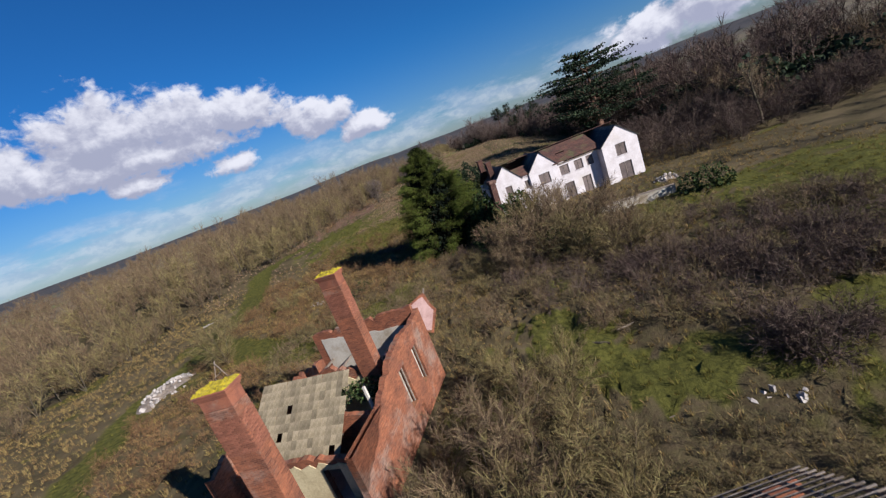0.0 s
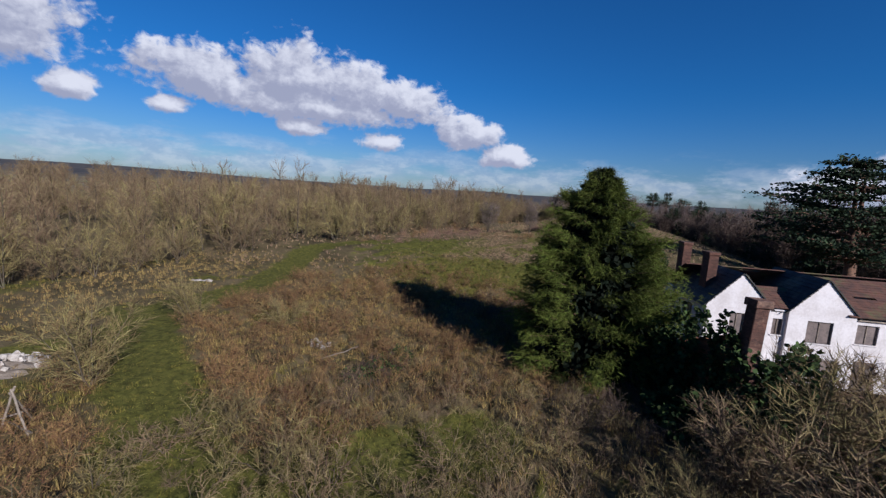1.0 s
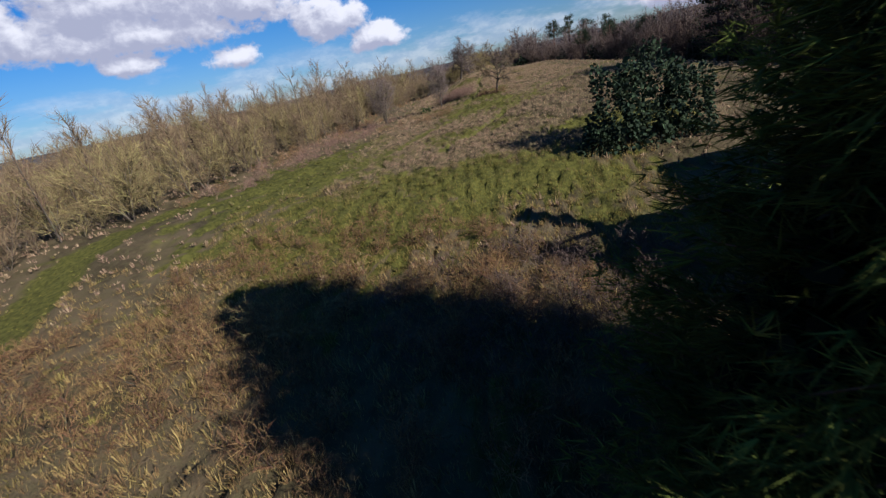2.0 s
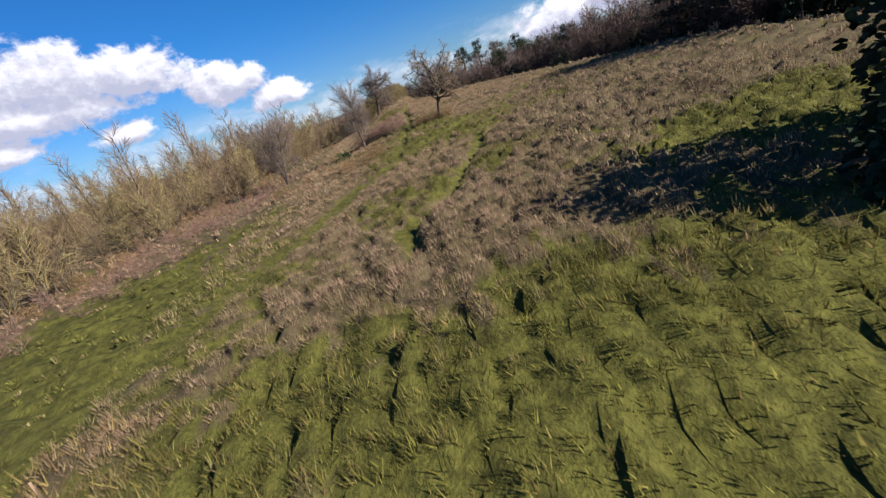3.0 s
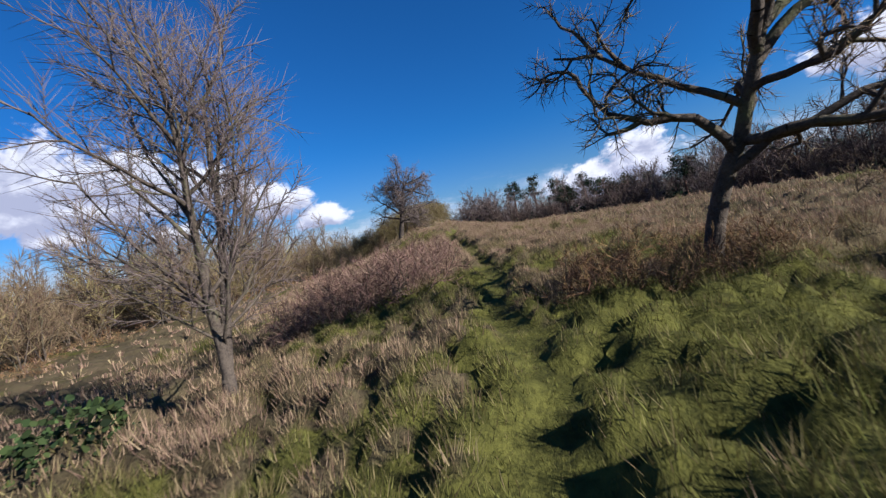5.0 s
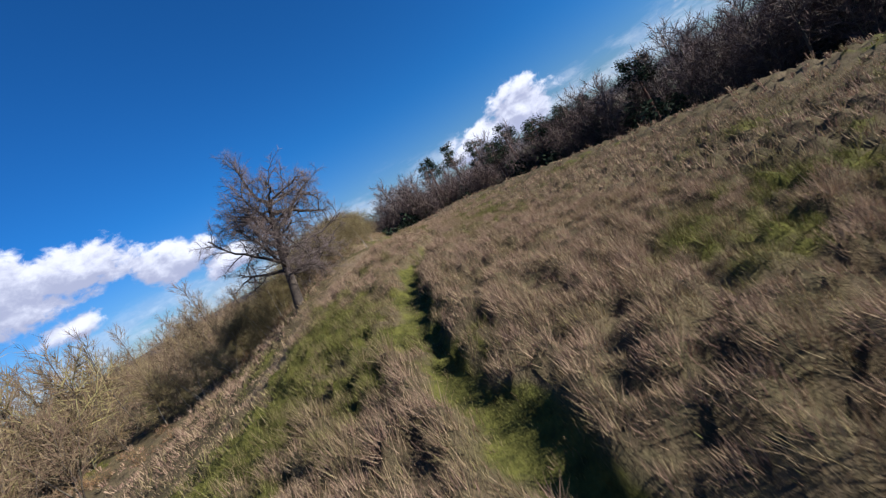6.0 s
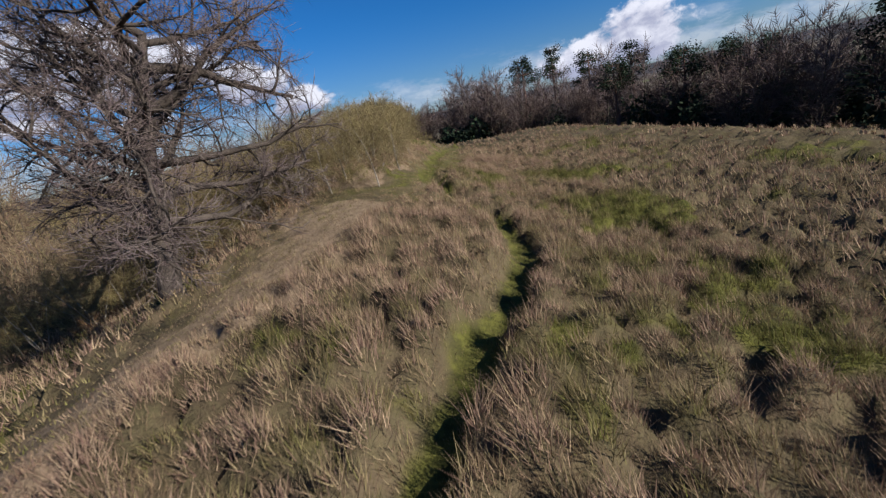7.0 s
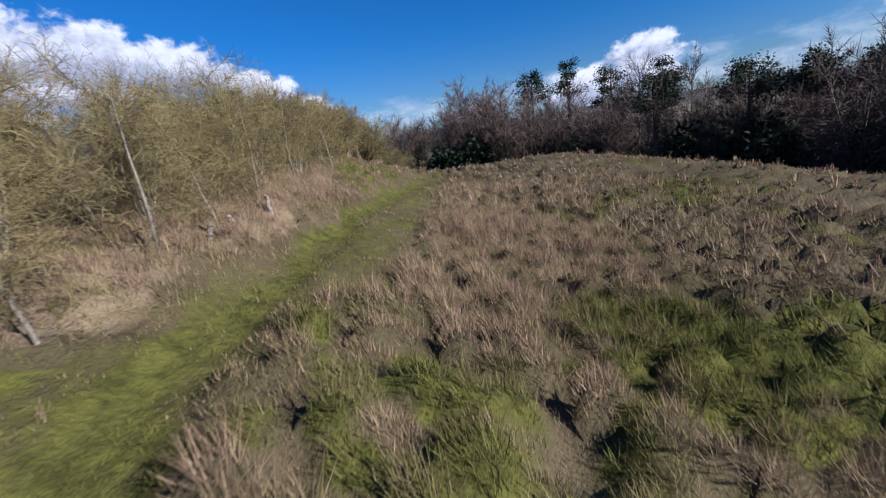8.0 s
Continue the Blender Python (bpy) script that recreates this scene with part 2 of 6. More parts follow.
def brickwork(name, warm, dark, joint):
    """Courses of bricks with pale joints, stained in patches."""
    m = material(name, warm, dark, 1.2, 0.92, 0.5, 18, stain=(0.27, 0.17, 0.13))
    w = Nodes(m.node_tree)
    bsdf = m.node_tree.nodes["Principled BSDF"]
    xyz = w.add("ShaderNodeSeparateXYZ")
    w.put(w.add("ShaderNodeTexCoord").outputs["Object"], xyz.inputs[0])
    flat = w.add("ShaderNodeCombineXYZ")
    w.put(w.math("ADD", xyz.outputs[0], xyz.outputs[1]), flat.inputs[0])
    w.put(xyz.outputs[2], flat.inputs[1])
    b = w.add("ShaderNodeTexBrick")
    w.put(flat.outputs[0], b.inputs["Vector"])
    for key, value in (("Scale", 1.0), ("Mortar Size", 0.007), ("Brick Width", 0.225), ("Row Height", 0.075), ("Bias", 0.0)):
        b.inputs[key].default_value = value
    b.inputs["Color1"].default_value, b.inputs["Color2"].default_value, b.inputs["Mortar"].default_value = (1.15, 1.1, 1.05, 1), (0.62, 0.6, 0.62, 1), (*joint, 1)
    old = bsdf.inputs["Base Color"].links[0].from_socket
    w.put(w.mix(1.0, old, b.outputs[0], "MULTIPLY"), bsdf.inputs["Base Color"])
    bump = w.add("ShaderNodeBump")
    bump.inputs["Strength"].default_value, bump.inputs["Distance"].default_value, bump.invert = 0.7, 0.012, True
    w.put(b.outputs["Fac"], bump.inputs["Height"])
    w.put(bsdf.inputs["Normal"].links[0].from_socket, bump.inputs["Normal"])
    w.put(bump.outputs[0], bsdf.inputs["Normal"])
    return m


BRICK_WALL = brickwork("old_brickwork", (0.315, 0.115, 0.060), (0.180, 0.072, 0.045), (0.9, 1.1, 1.1))
# darker copy of the brickwork: the chimneys' shade is put into its colour
BRICK_SHADED = brickwork("shaded_brickwork", (0.125, 0.06, 0.045), (0.06, 0.035, 0.03), (0.8, 0.9, 0.9))
PLASTER = material("old_plaster", (0.510, 0.468, 0.399), (0.391, 0.340, 0.281), 1.0, 0.9, 0.3, 12, stain=(0.30, 0.24, 0.17))
RENDER_WHITE = material("white_render", (0.624, 0.574, 0.580), (0.480, 0.427, 0.423), 0.7, 0.85, 0.15, 6, stain=(0.52, 0.46, 0.42))
# near black: the darkness of unlit insides, put into the colour
DARK_VOID = material("dark_inside", (0.02, 0.018, 0.016), (0.01, 0.01, 0.01), 2.0, 0.95, 0.0)
BOARD = material("window_board", (0.17, 0.13, 0.12), (0.10, 0.08, 0.075), 2.0, 0.9, 0.2, 10, tint=0.3)
TILE = material("clay_roof_tile", (0.128, 0.060, 0.044), (0.060, 0.036, 0.032), 1.5, 0.9, 0.4, 14, tint=0.3, stain=(0.10, 0.09, 0.045))
TILE_OLD = material("mossy_roof_tile", (0.34, 0.27, 0.18), (0.19, 0.15, 0.09), 1.5, 0.9, 0.4, 14, tint=0.3, stain=(0.17, 0.15, 0.05))
SLATE = material("grey_slate", (0.050, 0.046, 0.046), (0.028, 0.026, 0.027), 1.5, 0.6, 0.3, 14, tint=0.35, stain=(0.12, 0.12, 0.09))
LEAD = material("grey_roof_felt", (0.15, 0.14, 0.135), (0.09, 0.085, 0.08), 1.0, 0.7, 0.1, 8)
LICHEN = material("yellow_lichen", (0.42, 0.32, 0.015), (0.20, 0.16, 0.03), 5.0, 0.95, 0.8, 22)
WOOD_GREY = material("weathered_timber", (0.26, 0.21, 0.17), (0.13, 0.10, 0.08), 4.0, 0.85, 0.3, 30, tint=0.25)
RUBBLE = material("pale_rubble", (0.442, 0.399, 0.365), (0.255, 0.212, 0.187), 2.0, 0.9, 0.4, 15, tint=0.4)
BARK = material("grey_brown_bark", (0.115, 0.089, 0.066), (0.049, 0.037, 0.029), 3.0, 0.95, 0.7, 22, tint=0.15, stain=(0.13, 0.125, 0.06))
BARK_DARK = material("dark_oak_bark", (0.098, 0.076, 0.058), (0.044, 0.034, 0.027), 3.0, 0.95, 0.8, 22, tint=0.15)
BARK_PALE = material("pale_bark", (0.27, 0.23, 0.175), (0.14, 0.115, 0.088), 3.0, 0.9, 0.5, 22, tint=0.15)
BARK_PINE = material("pine_bark", (0.17, 0.09, 0.06), (0.08, 0.05, 0.04), 3.0, 0.95, 0.6, 20)
TWIG = material("brown_twigs", (0.200, 0.136, 0.076), (0.104, 0.070, 0.044), 0.8, 0.9, 0.0, 6, island=0.3, tint=0.12)
TWIG_GOLD = material("olive_twigs", (0.200, 0.150, 0.064), (0.112, 0.084, 0.040), 0.5, 0.9, 0.0, 4, island=0.3, tint=0.12)
TWIG_BRACKEN = material("dead_bracken", (0.216, 0.120, 0.054), (0.104, 0.058, 0.029), 0.35, 0.9, 0.0, 3, island=0.4, tint=0.15)
TWIG_OAK = material("purplish_oak_twigs", (0.168, 0.125, 0.112), (0.100, 0.072, 0.062), 0.8, 0.9, 0.0, 6, island=0.3)
TWIG_DARK = material("dark_bramble_stems", (0.120, 0.080, 0.064), (0.060, 0.040, 0.032), 0.6, 0.9, 0.0, 4, island=0.35, tint=0.15)
TWIG_RED = material("russet_stems", (0.224, 0.132, 0.096), (0.128, 0.076, 0.056), 0.6, 0.9, 0.0, 4, island=0.3, tint=0.15)
# the low end is near black: shade within the crown, put into the colour
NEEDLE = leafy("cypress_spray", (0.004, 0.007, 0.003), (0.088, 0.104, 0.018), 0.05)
NEEDLE_DARK = leafy("dark_needles", (0.012, 0.020, 0.012), (0.036, 0.052, 0.024), 0.1)
IVY = leafy("ivy_leaves", (0.015, 0.025, 0.010), (0.06, 0.085, 0.025), 0.15)
GRASS = leafy("rough_grass", (0.275, 0.178, 0.117), (0.108, 0.100, 0.024), 0.20, 0.50)
GRASS_GOLD = leafy("dead_garden_grass", (0.245, 0.162, 0.066), (0.135, 0.114, 0.024), 0.22, 0.4)


# ---- mesh tools ----
def shape(name, v, f, mat, parent=None, label="", tone=None, smooth=False):
    """One mesh object from arrays of corners and faces."""
    me = bpy.data.meshes.new(name)
    v = np.asarray(v, np.float32).reshape(-1, 3)
    f = np.asarray(f, np.int32)
    k = f.shape[1]
    me.vertices.add(len(v))
    me.vertices.foreach_set("co", v.ravel())
    me.loops.add(f.size)
    me.loops.foreach_set("vertex_index", f.ravel())
    me.polygons.add(len(f))
    me.polygons.foreach_set("loop_start", np.arange(len(f), dtype=np.int32) * k)
    if tone is not None:
        me.attributes.new("tone", "FLOAT", "POINT").data.foreach_set("value", np.asarray(tone, np.float32))
    me.update(calc_edges=True)
    me.validate()
    if smooth:
        me.polygons.foreach_set("use_smooth", np.ones(len(f), bool))
    me.materials.append(mat)
    ob = new(name, me)
    if parent is not None:
        ob.parent = parent
    if label:
        tagged(ob, label)
    return ob


def part(name, bm, mat, parent, label=""):
    me = bpy.data.meshes.new(name)
    bmesh.ops.recalc_face_normals(bm, faces=bm.faces)
    bm.to_mesh(me)
    bm.free()
    me.materials.append(mat)
    ob = new(name, me)
    if parent is not None:
        ob.parent = parent
    if label:
        tagged(ob, label)
    return ob


def thing(name, label, category, m=None, group="", kind=""):
    ob = new(name)
    tagged(ob, label, category, group, kind)
    if m is not None:
        ob.matrix_world = m
    return ob


def box(bm, x0, x1, y0, y1, z0, z1, bevel=0.0, jitter=0.0, rng=None, turn=None):
    """A block between the given bounds, with softened and uneven edges."""
    g = bmesh.ops.create_cube(bm, size=1.0)["verts"]
    for v in g:
        v.co = Vector((x0 + (v.co.x + 0.5) * (x1 - x0), y0 + (v.co.y + 0.5) * (y1 - y0), z0 + (v.co.z + 0.5) * (z1 - z0)))
        if jitter:
            v.co += Vector([rng.uniform(-jitter, jitter) for _ in range(3)])
        if turn is not None:
            v.co = turn @ v.co
    if bevel:
        bmesh.ops.bevel(bm, geom=list({e for v in g for e in v.link_edges}), offset=bevel, segments=1, affect="EDGES")
    return g


def block(name, mat, parent, x0, x1, y0, y1, z0, z1, bevel=0.02, label=""):
    bm = bmesh.new()
    box(bm, x0, x1, y0, y1, z0, z1, bevel)
    return part(name, bm, mat, parent, label)


def prism(name, mat, parent, outline, y0, y1, label=""):
    """An outline of (x, z) corners drawn out from y0 to y1."""
    bm = bmesh.new()
    a = [bm.verts.new((x, y0, z)) for x, z in outline]
    b = [bm.verts.new((x, y1, z)) for x, z in outline]
    n = len(outline)
    bm.faces.new(a)
    bm.faces.new(b[::-1])
    for i in range(n):
        bm.faces.new((a[i], b[i], b[(i + 1) % n], a[(i + 1) % n]))
    return part(name, bm, mat, parent, label)


def tubes(p0, p1, r0, r1, sides):
    """Tapered tubes, one a segment, as arrays of corners and faces."""
    p0, p1 = np.asarray(p0, float), np.asarray(p1, float)
    d = p1 - p0
    d /= np.linalg.norm(d, axis=1)[:, None] + 1e-9
    ref = np.where(np.abs(d[:, 2:3]) > 0.9, [[1.0, 0, 0]], [[0, 0, 1.0]])
    u = np.cross(d, ref)
    u /= np.linalg.norm(u, axis=1)[:, None] + 1e-9
    w = np.cross(d, u)
    a = np.arange(sides) * 2 * np.pi / sides
    ring = np.cos(a)[None, :, None] * u[:, None] + np.sin(a)[None, :, None] * w[:, None]
    low = p0[:, None] + ring * np.asarray(r0)[:, None, None]
    high = p1[:, None] + ring * np.asarray(r1)[:, None, None]
    v = np.concatenate([low, high], 1).reshape(-1, 3)
    i = np.arange(sides)
    j = (i + 1) % sides
    f = np.stack([i, j, j + sides, i + sides], 1)
    f = (f[None] + (np.arange(len(p0)) * 2 * sides)[:, None, None]).reshape(-1, 4)
    return v, f


def spikes(p0, p1, r):
    """Thin three-sided twigs that run to a point."""
    v, _ = tubes(p0, p1, r, np.asarray(r) * 0.0, 3)
    v = v.reshape(-1, 6, 3)[:, :4].reshape(-1, 3)
    f = np.array([[0, 1, 3], [1, 2, 3], [2, 0, 3]])
    f = (f[None] + (np.arange(len(p0)) * 4)[:, None, None]).reshape(-1, 3)
    return v, f


def slivers(rng, p0, p1, r):
    """Twigs too fine to have sides: one narrow tapering blade each."""
    d = p1 - p0
    side = np.cross(d, rng.normal(0, 1, d.shape))
    side *= (np.asarray(r) * 1.3)[:, None] / (np.linalg.norm(side, axis=1)[:, None] + 1e-9)
    v = np.stack([p0 - side, p0 + side, p1], 1).reshape(-1, 3)
    return v, np.arange(len(p0) * 3).reshape(-1, 3)


def unit(v):
    return v / (np.linalg.norm(v) + 1e-9)


def grow(rng, plan, lean=(0, 0, 1)):
    """Branches of a bare tree. plan: for each level (length, radius, pieces, children, first child at, spread in degrees, wobble, lift).
    Returns for each level the arrays of segment starts, ends and radii."""
    segs = [[] for _ in plan]

    def branch(p, d, level, length, radius):
        _, _, pieces, kids, first, spread, wobble, lift = plan[level]
        pts, step = [p], length / pieces
        for i in range(pieces):
            d = unit(d + rng.normal(0, wobble, 3) + np.array([0, 0, lift]))
            q = p + d * step
            r0 = radius * (1 - 0.72 * i / pieces)
            r1 = radius * (1 - 0.72 * (i + 1) / pieces)
            segs[level].append((p, q, r0, r1))
            p = q
            pts.append(q)
        if level + 1 < len(plan):
            n = max(1, int(kids * rng.uniform(0.75, 1.25)))
            turn = rng.uniform(0, 6.28)
            for j in range(n):
                u = first + (1 - first) * (j + rng.uniform(0.2, 0.9)) / n
                k = min(int(u * pieces), pieces - 1)
                f = u * pieces - k
                at = pts[k] * (1 - f) + pts[k + 1] * f
                ax = unit(pts[k + 1] - pts[k])
                turn += 2.4 + rng.normal(0, 0.4)
                side = unit(np.cross(ax, [0.31, 0.17, 0.93] if abs(ax[2]) < 0.9 else [1, 0.2, 0]))
                other = np.cross(ax, side)
                s = radians(max(10, rng.normal(spread, 10)))
                out = ax * math.cos(s) + (side * math.cos(turn) + other * math.sin(turn)) * math.sin(s)
                size = plan[level + 1][0] * rng.uniform(0.65, 1.2) * (1.15 - 0.45 * u)
                branch(at, out, level + 1, size, min(plan[level + 1][1] * rng.uniform(0.7, 1.2), radius * 0.75))

    branch(np.zeros(3), unit(np.array(lean, float)), 0, plan[0][0], plan[0][1])
    return [(np.array([s[0] for s in l]), np.array([s[1] for s in l]), np.array([s[2] for s in l]), np.array([s[3] for s in l])) for l in segs if l]


def bare_arrays(rng, plan, lean=(0, 0, 1), sides=(8, 5, 4), stems=1, stem_spread=0.25, fine=False):
    """Wood (quads) and twigs (triangles) of one bare tree."""
    wv, wf, tv, tf, nw, nt = [], [], [], [], 0, 0
    for s in range(stems):
        way = np.array(lean, float) + (rng.normal(0, stem_spread, 3) * [1, 1, 0] if stems > 1 else 0)
        levels = grow(rng, plan, way)
        for i, (a, b, r0, r1) in enumerate(levels):
            if i < len(plan) - 1 and not (fine and i > 0):
                v, f = tubes(a, b, r0, r1, sides[min(i, len(sides) - 1)])
                wv.append(v), wf.append(f + nw)
                nw += len(v)
            else:
                v, f = slivers(rng, a, b, r0) if fine else spikes(a, b, r0)
                tv.append(v), tf.append(f + nt)
                nt += len(v)
    return np.concatenate(wv), np.concatenate(wf), np.concatenate(tv), np.concatenate(tf)


def stamp(v, f, places, rng=None):
    """Many turned and sized copies of arrays in one. places: rows of x, y, z, turn, size, height."""
    places = np.asarray(places, float)
    c, s = np.cos(places[:, 3]), np.sin(places[:, 3])
    x = (v[None, :, 0] * c[:, None] - v[None, :, 1] * s[:, None]) * places[:, 4:5] + places[:, 0:1]
    y = (v[None, :, 0] * s[:, None] + v[None, :, 1] * c[:, None]) * places[:, 4:5] + places[:, 1:2]
    z = v[None, :, 2] * places[:, 5:6] + places[:, 2:3]
    out = np.stack([x, y, z], -1).reshape(-1, 3)
    ff = (f[None] + (np.arange(len(places)) * len(v))[:, None, None]).reshape(-1, f.shape[1])
    return out, ff


def joined(*pairs):
    v, f, n = [], [], 0
    for a, b in pairs:
        v.append(a), f.append(b + n)
        n += len(a)
    return np.concatenate(v), np.concatenate(f)


def sprays(rng, at, way, size, droop=0.3, width=0.5):
    """Leaf sprays: a bent strip of two quads each, from a place along a way."""
    n = len(at)
    way = way / (np.linalg.norm(way, axis=1)[:, None] + 1e-9)
    side = np.cross(way, rng.normal(0, 1, (n, 3)))
    side /= np.linalg.norm(side, axis=1)[:, None] + 1e-9
    size = np.broadcast_to(size, (n,))[:, None]
    a = at
    b = at + way * size * 0.5
    c = b + (way + np.array([0, 0, -droop])) * size * 0.5
    wd = side * size * width * 0.5
    v = np.stack([a - wd * 0.5, a + wd * 0.5, b - wd, b + wd, c - wd * 0.25, c + wd * 0.25], 1).reshape(-1, 3)
    f = np.array([[0, 1, 3, 2], [2, 3, 5, 4]])
    f = (f[None] + (np.arange(n) * 6)[:, None, None]).reshape(-1, 4)
    return v, f



# ---- ground ----
TRACKS = [  # mown and trodden ways: points (x, y), half width, how green
    ([(-12, 50), (-17, 43.5), (-22, 41.5), (-30, 47), (-38, 51.5), (-42.5, 56), (-43, 62), (-42.5, 68), (-46, 76), (-50, 86), (-46, 96), (-38, 108)], 2.3, 1.1),
    ([(-34, 22), (-38, 32), (-41, 42), (-40, 51)], 2.0, 1.0),
    ([(-30, 92), (-25.5, 102), (-23.9, 105), (-22, 111.5), (-19.5, 115.5), (-16.5, 119), (-12.5, 124), (-8, 128), (-4, 133), (2, 141)], 0.9, 0.8),
    ([(-18.4, 118.5), (-17.8, 124), (-17.1, 131), (-16.7, 134), (-16.3, 137), (-15.7, 143), (-14.9, 154), (-15.1, 164), (-14.3, 169), (-13.6, 172.5), (-12.4, 176), (-11.2, 178.6), (-9.9, 181.2), (-9.2, 184), (-9.3, 186.5), (-10.2, 189.5), (-11.1, 192.8), (-11.3, 196), (-10.2, 206), (-7.5, 222)], 0.40, 0.75),
    ([(-19, 96), (-18.7, 98.5), (-17.5, 101.4), (-15.8, 104.1), (-14.3, 108), (-12, 114.2), (-10, 118), (-6, 124)], 0.35, 0.8),
    ([(-4, 98), (-8, 105), (-13, 110), (-12.4, 112.3), (-11.4, 115.2), (-10.3, 118.1)], 0.4, 0.8),
    ([(-16, 189.5), (-12.3, 192.5), (-11.3, 195.5), (-10.8, 198), (-9.5, 202.3), (-8.6, 211), (-6.2, 230)], 1.25, 0.46),
    ([(-26, 171), (-20, 178), (-16.6, 183.5), (-15, 187.5), (-13.4, 191.3)], 2.0, 0.34),
]
LITTER = [  # strips of pale dead leaves and bare soil: points (x, y), half width
    ([(-21, 174), (-18.4, 178.5), (-16.6, 182), (-14.9, 185.2), (-15.6, 188.4)], 2.0),
    ([(-14.5, 192.6), (-13.2, 196), (-12.9, 203), (-12.4, 212)], 1.0),
]
RUTS = [  # narrow worn grooves with a shaded edge
    [(-18.9, 96), (-18.6, 98.5), (-17.3, 101.4), (-15.6, 104.1), (-14.1, 108), (-11.8, 114.2)],
    [(-7.9, 132.3), (-11.2, 128.5), (-13.4, 125.6), (-14.3, 124.4)],
    [(-10.2, 129.0), (-11.7, 127.1), (-13.7, 124.8), (-15.2, 122.9), (-16.2, 121.4)],
    [(-12.0, 129.8), (-13.1, 128.1), (-14.9, 125.1), (-15.9, 123.8), (-17.0, 122.0)],
    [(-11.6, 125.6), (-13.3, 123.9), (-15.0, 121.9), (-15.9, 120.7)],
    [(-15.8, 131.5), (-16.0, 134), (-15.7, 136)],
]
LAWNS = [(3, 27, 3, 4), (6, 24.5, 4, 2.6), (11, 24.5, 4, 2), (16, 26.5, 4, 2.2), (1, 31.5, 2.5, 3.5), (22, 34.5, 6, 2.6), (29, 43, 12, 8), (24, 51, 8, 3.5), (-15, 46, 5, 3), (-34, 99, 9, 14), (-3, 99, 6, 4), (-14, 122, 7, 8), (-15, 133, 5, 5), (-18, 141, 4, 5), (-19, 168, 5, 5), (-16, 88, 12, 5), (-24, 84, 14, 6), (-4.5, 187, 3, 3), (-3, 196, 3, 3), (40, 130, 12, 10)]


def line_distance(x, y, pts):
    best = np.full(np.shape(x), 1e9)
    for (ax, ay), (bx, by) in zip(pts[:-1], pts[1:]):
        dx, dy = bx - ax, by - ay
        u = np.clip(((x - ax) * dx + (y - ay) * dy) / (dx * dx + dy * dy), 0, 1)
        best = np.minimum(best, np.hypot(x - ax - u * dx, y - ay - u * dy))
    return best


def waves(x, y, seed, scale, octaves=4):
    """Smooth uneven pattern from turned sine waves, about -1 to 1."""
    rng = np.random.RandomState(seed)
    total, amp, norm = 0, 1.0, 0
    for o in range(octaves):
        for _ in range(3):
            a, p = rng.uniform(0, 6.28), rng.uniform(0, 6.28)
            total = total + amp * np.sin((x * np.cos(a) + y * np.sin(a)) * 2 * np.pi / scale + p + 1.3 * np.sin((y * np.cos(a) - x * np.sin(a)) * 2 * np.pi / (scale * 1.7) + p))
            norm += amp * 0.6
        scale, amp = scale * 0.47, amp * 0.6
    return total / norm


def track_mask(x, y):
    return way_masks(x, y)[0]


def way_masks(x, y):
    """How far a place lies on a trodden way, and how green that way is there."""
    m, g = np.zeros(np.shape(x)), np.zeros(np.shape(x))
    sx, sy = x + 0.35 * waves(x, y, 3, 6, 2), y + 0.35 * waves(x, y, 4, 6, 2)
    for pts, half, green in TRACKS:
        k = 1 - smooth01((line_distance(sx, sy, pts) - half * 0.5) / (half * 1.0))
        m, g = np.maximum(m, k), np.maximum(g, k * green)
    return m, g


def litter_mask(x, y):
    m = np.zeros(np.shape(x))
    for pts, half in LITTER:
        m = np.maximum(m, 1 - smooth01((line_distance(x, y, pts) + 0.7 * waves(x, y, 15, 5, 3) - 0.4 * half) / half))
    return m


def rut_mask(x, y):
    m = np.zeros(np.shape(x))
    for pts in RUTS:
        d = line_distance(x + 0.12 * waves(x, y, 5, 2.5, 2), y + 0.12 * waves(x, y, 6, 2.5, 2), pts)
        m = np.maximum(m, 1 - smooth01(d / 0.42))
    return m


def green_mask(x, y):
    own, rag = tussock_mounds(x, y)[1] - 0.5, waves(x, y, 12, 7, 3)
    g = smooth01((waves(x, y, 11, 17, 4) + 0.7 * own - 0.1) / 0.9) * 0.72
    for cx, cy, rx, ry in LAWNS:
        d = np.hypot((x - cx) / rx, (y - cy) / ry) + 0.3 * rag + 0.75 * own
        g = np.maximum(g, 0.95 * (1 - smooth01((d - 0.55) / 0.5)))
    return np.maximum(g, (1 + 0.25 * waves(x, y, 14, 2.2, 3)) * way_masks(x, y)[1])


def hash01(i, j, k):
    return np.mod(np.sin(i * 127.1 + j * 311.7 + k * 74.7) * 43758.5453, 1.0)


def tussock_mounds(x, y, cell=0.68):
    """Close-set rounded mounds, one in each cell, of uneven size; returns the rise (0 to 1) and a number of its own for the mound."""
    i0, j0 = np.floor(x / cell), np.floor(y / cell)
    rise, own = np.zeros(np.shape(x)), np.zeros(np.shape(x))
    for di in (-1, 0, 1):
        for dj in (-1, 0, 1):
            i, j = i0 + di, j0 + dj
            px, py = (i + 0.15 + 0.7 * hash01(i, j, 1)) * cell, (j + 0.15 + 0.7 * hash01(i, j, 2)) * cell
            r = cell * (0.38 + 0.30 * hash01(i, j, 3))
            h = np.sqrt(np.clip(1 - ((x - px) ** 2 + (y - py) ** 2) / (r * r), 0, 1)) * (0.3 + 0.7 * hash01(i, j, 4))
            own = np.where(h > rise, hash01(i, j, 5), own)
            rise = np.maximum(rise, h)
    return rise, own


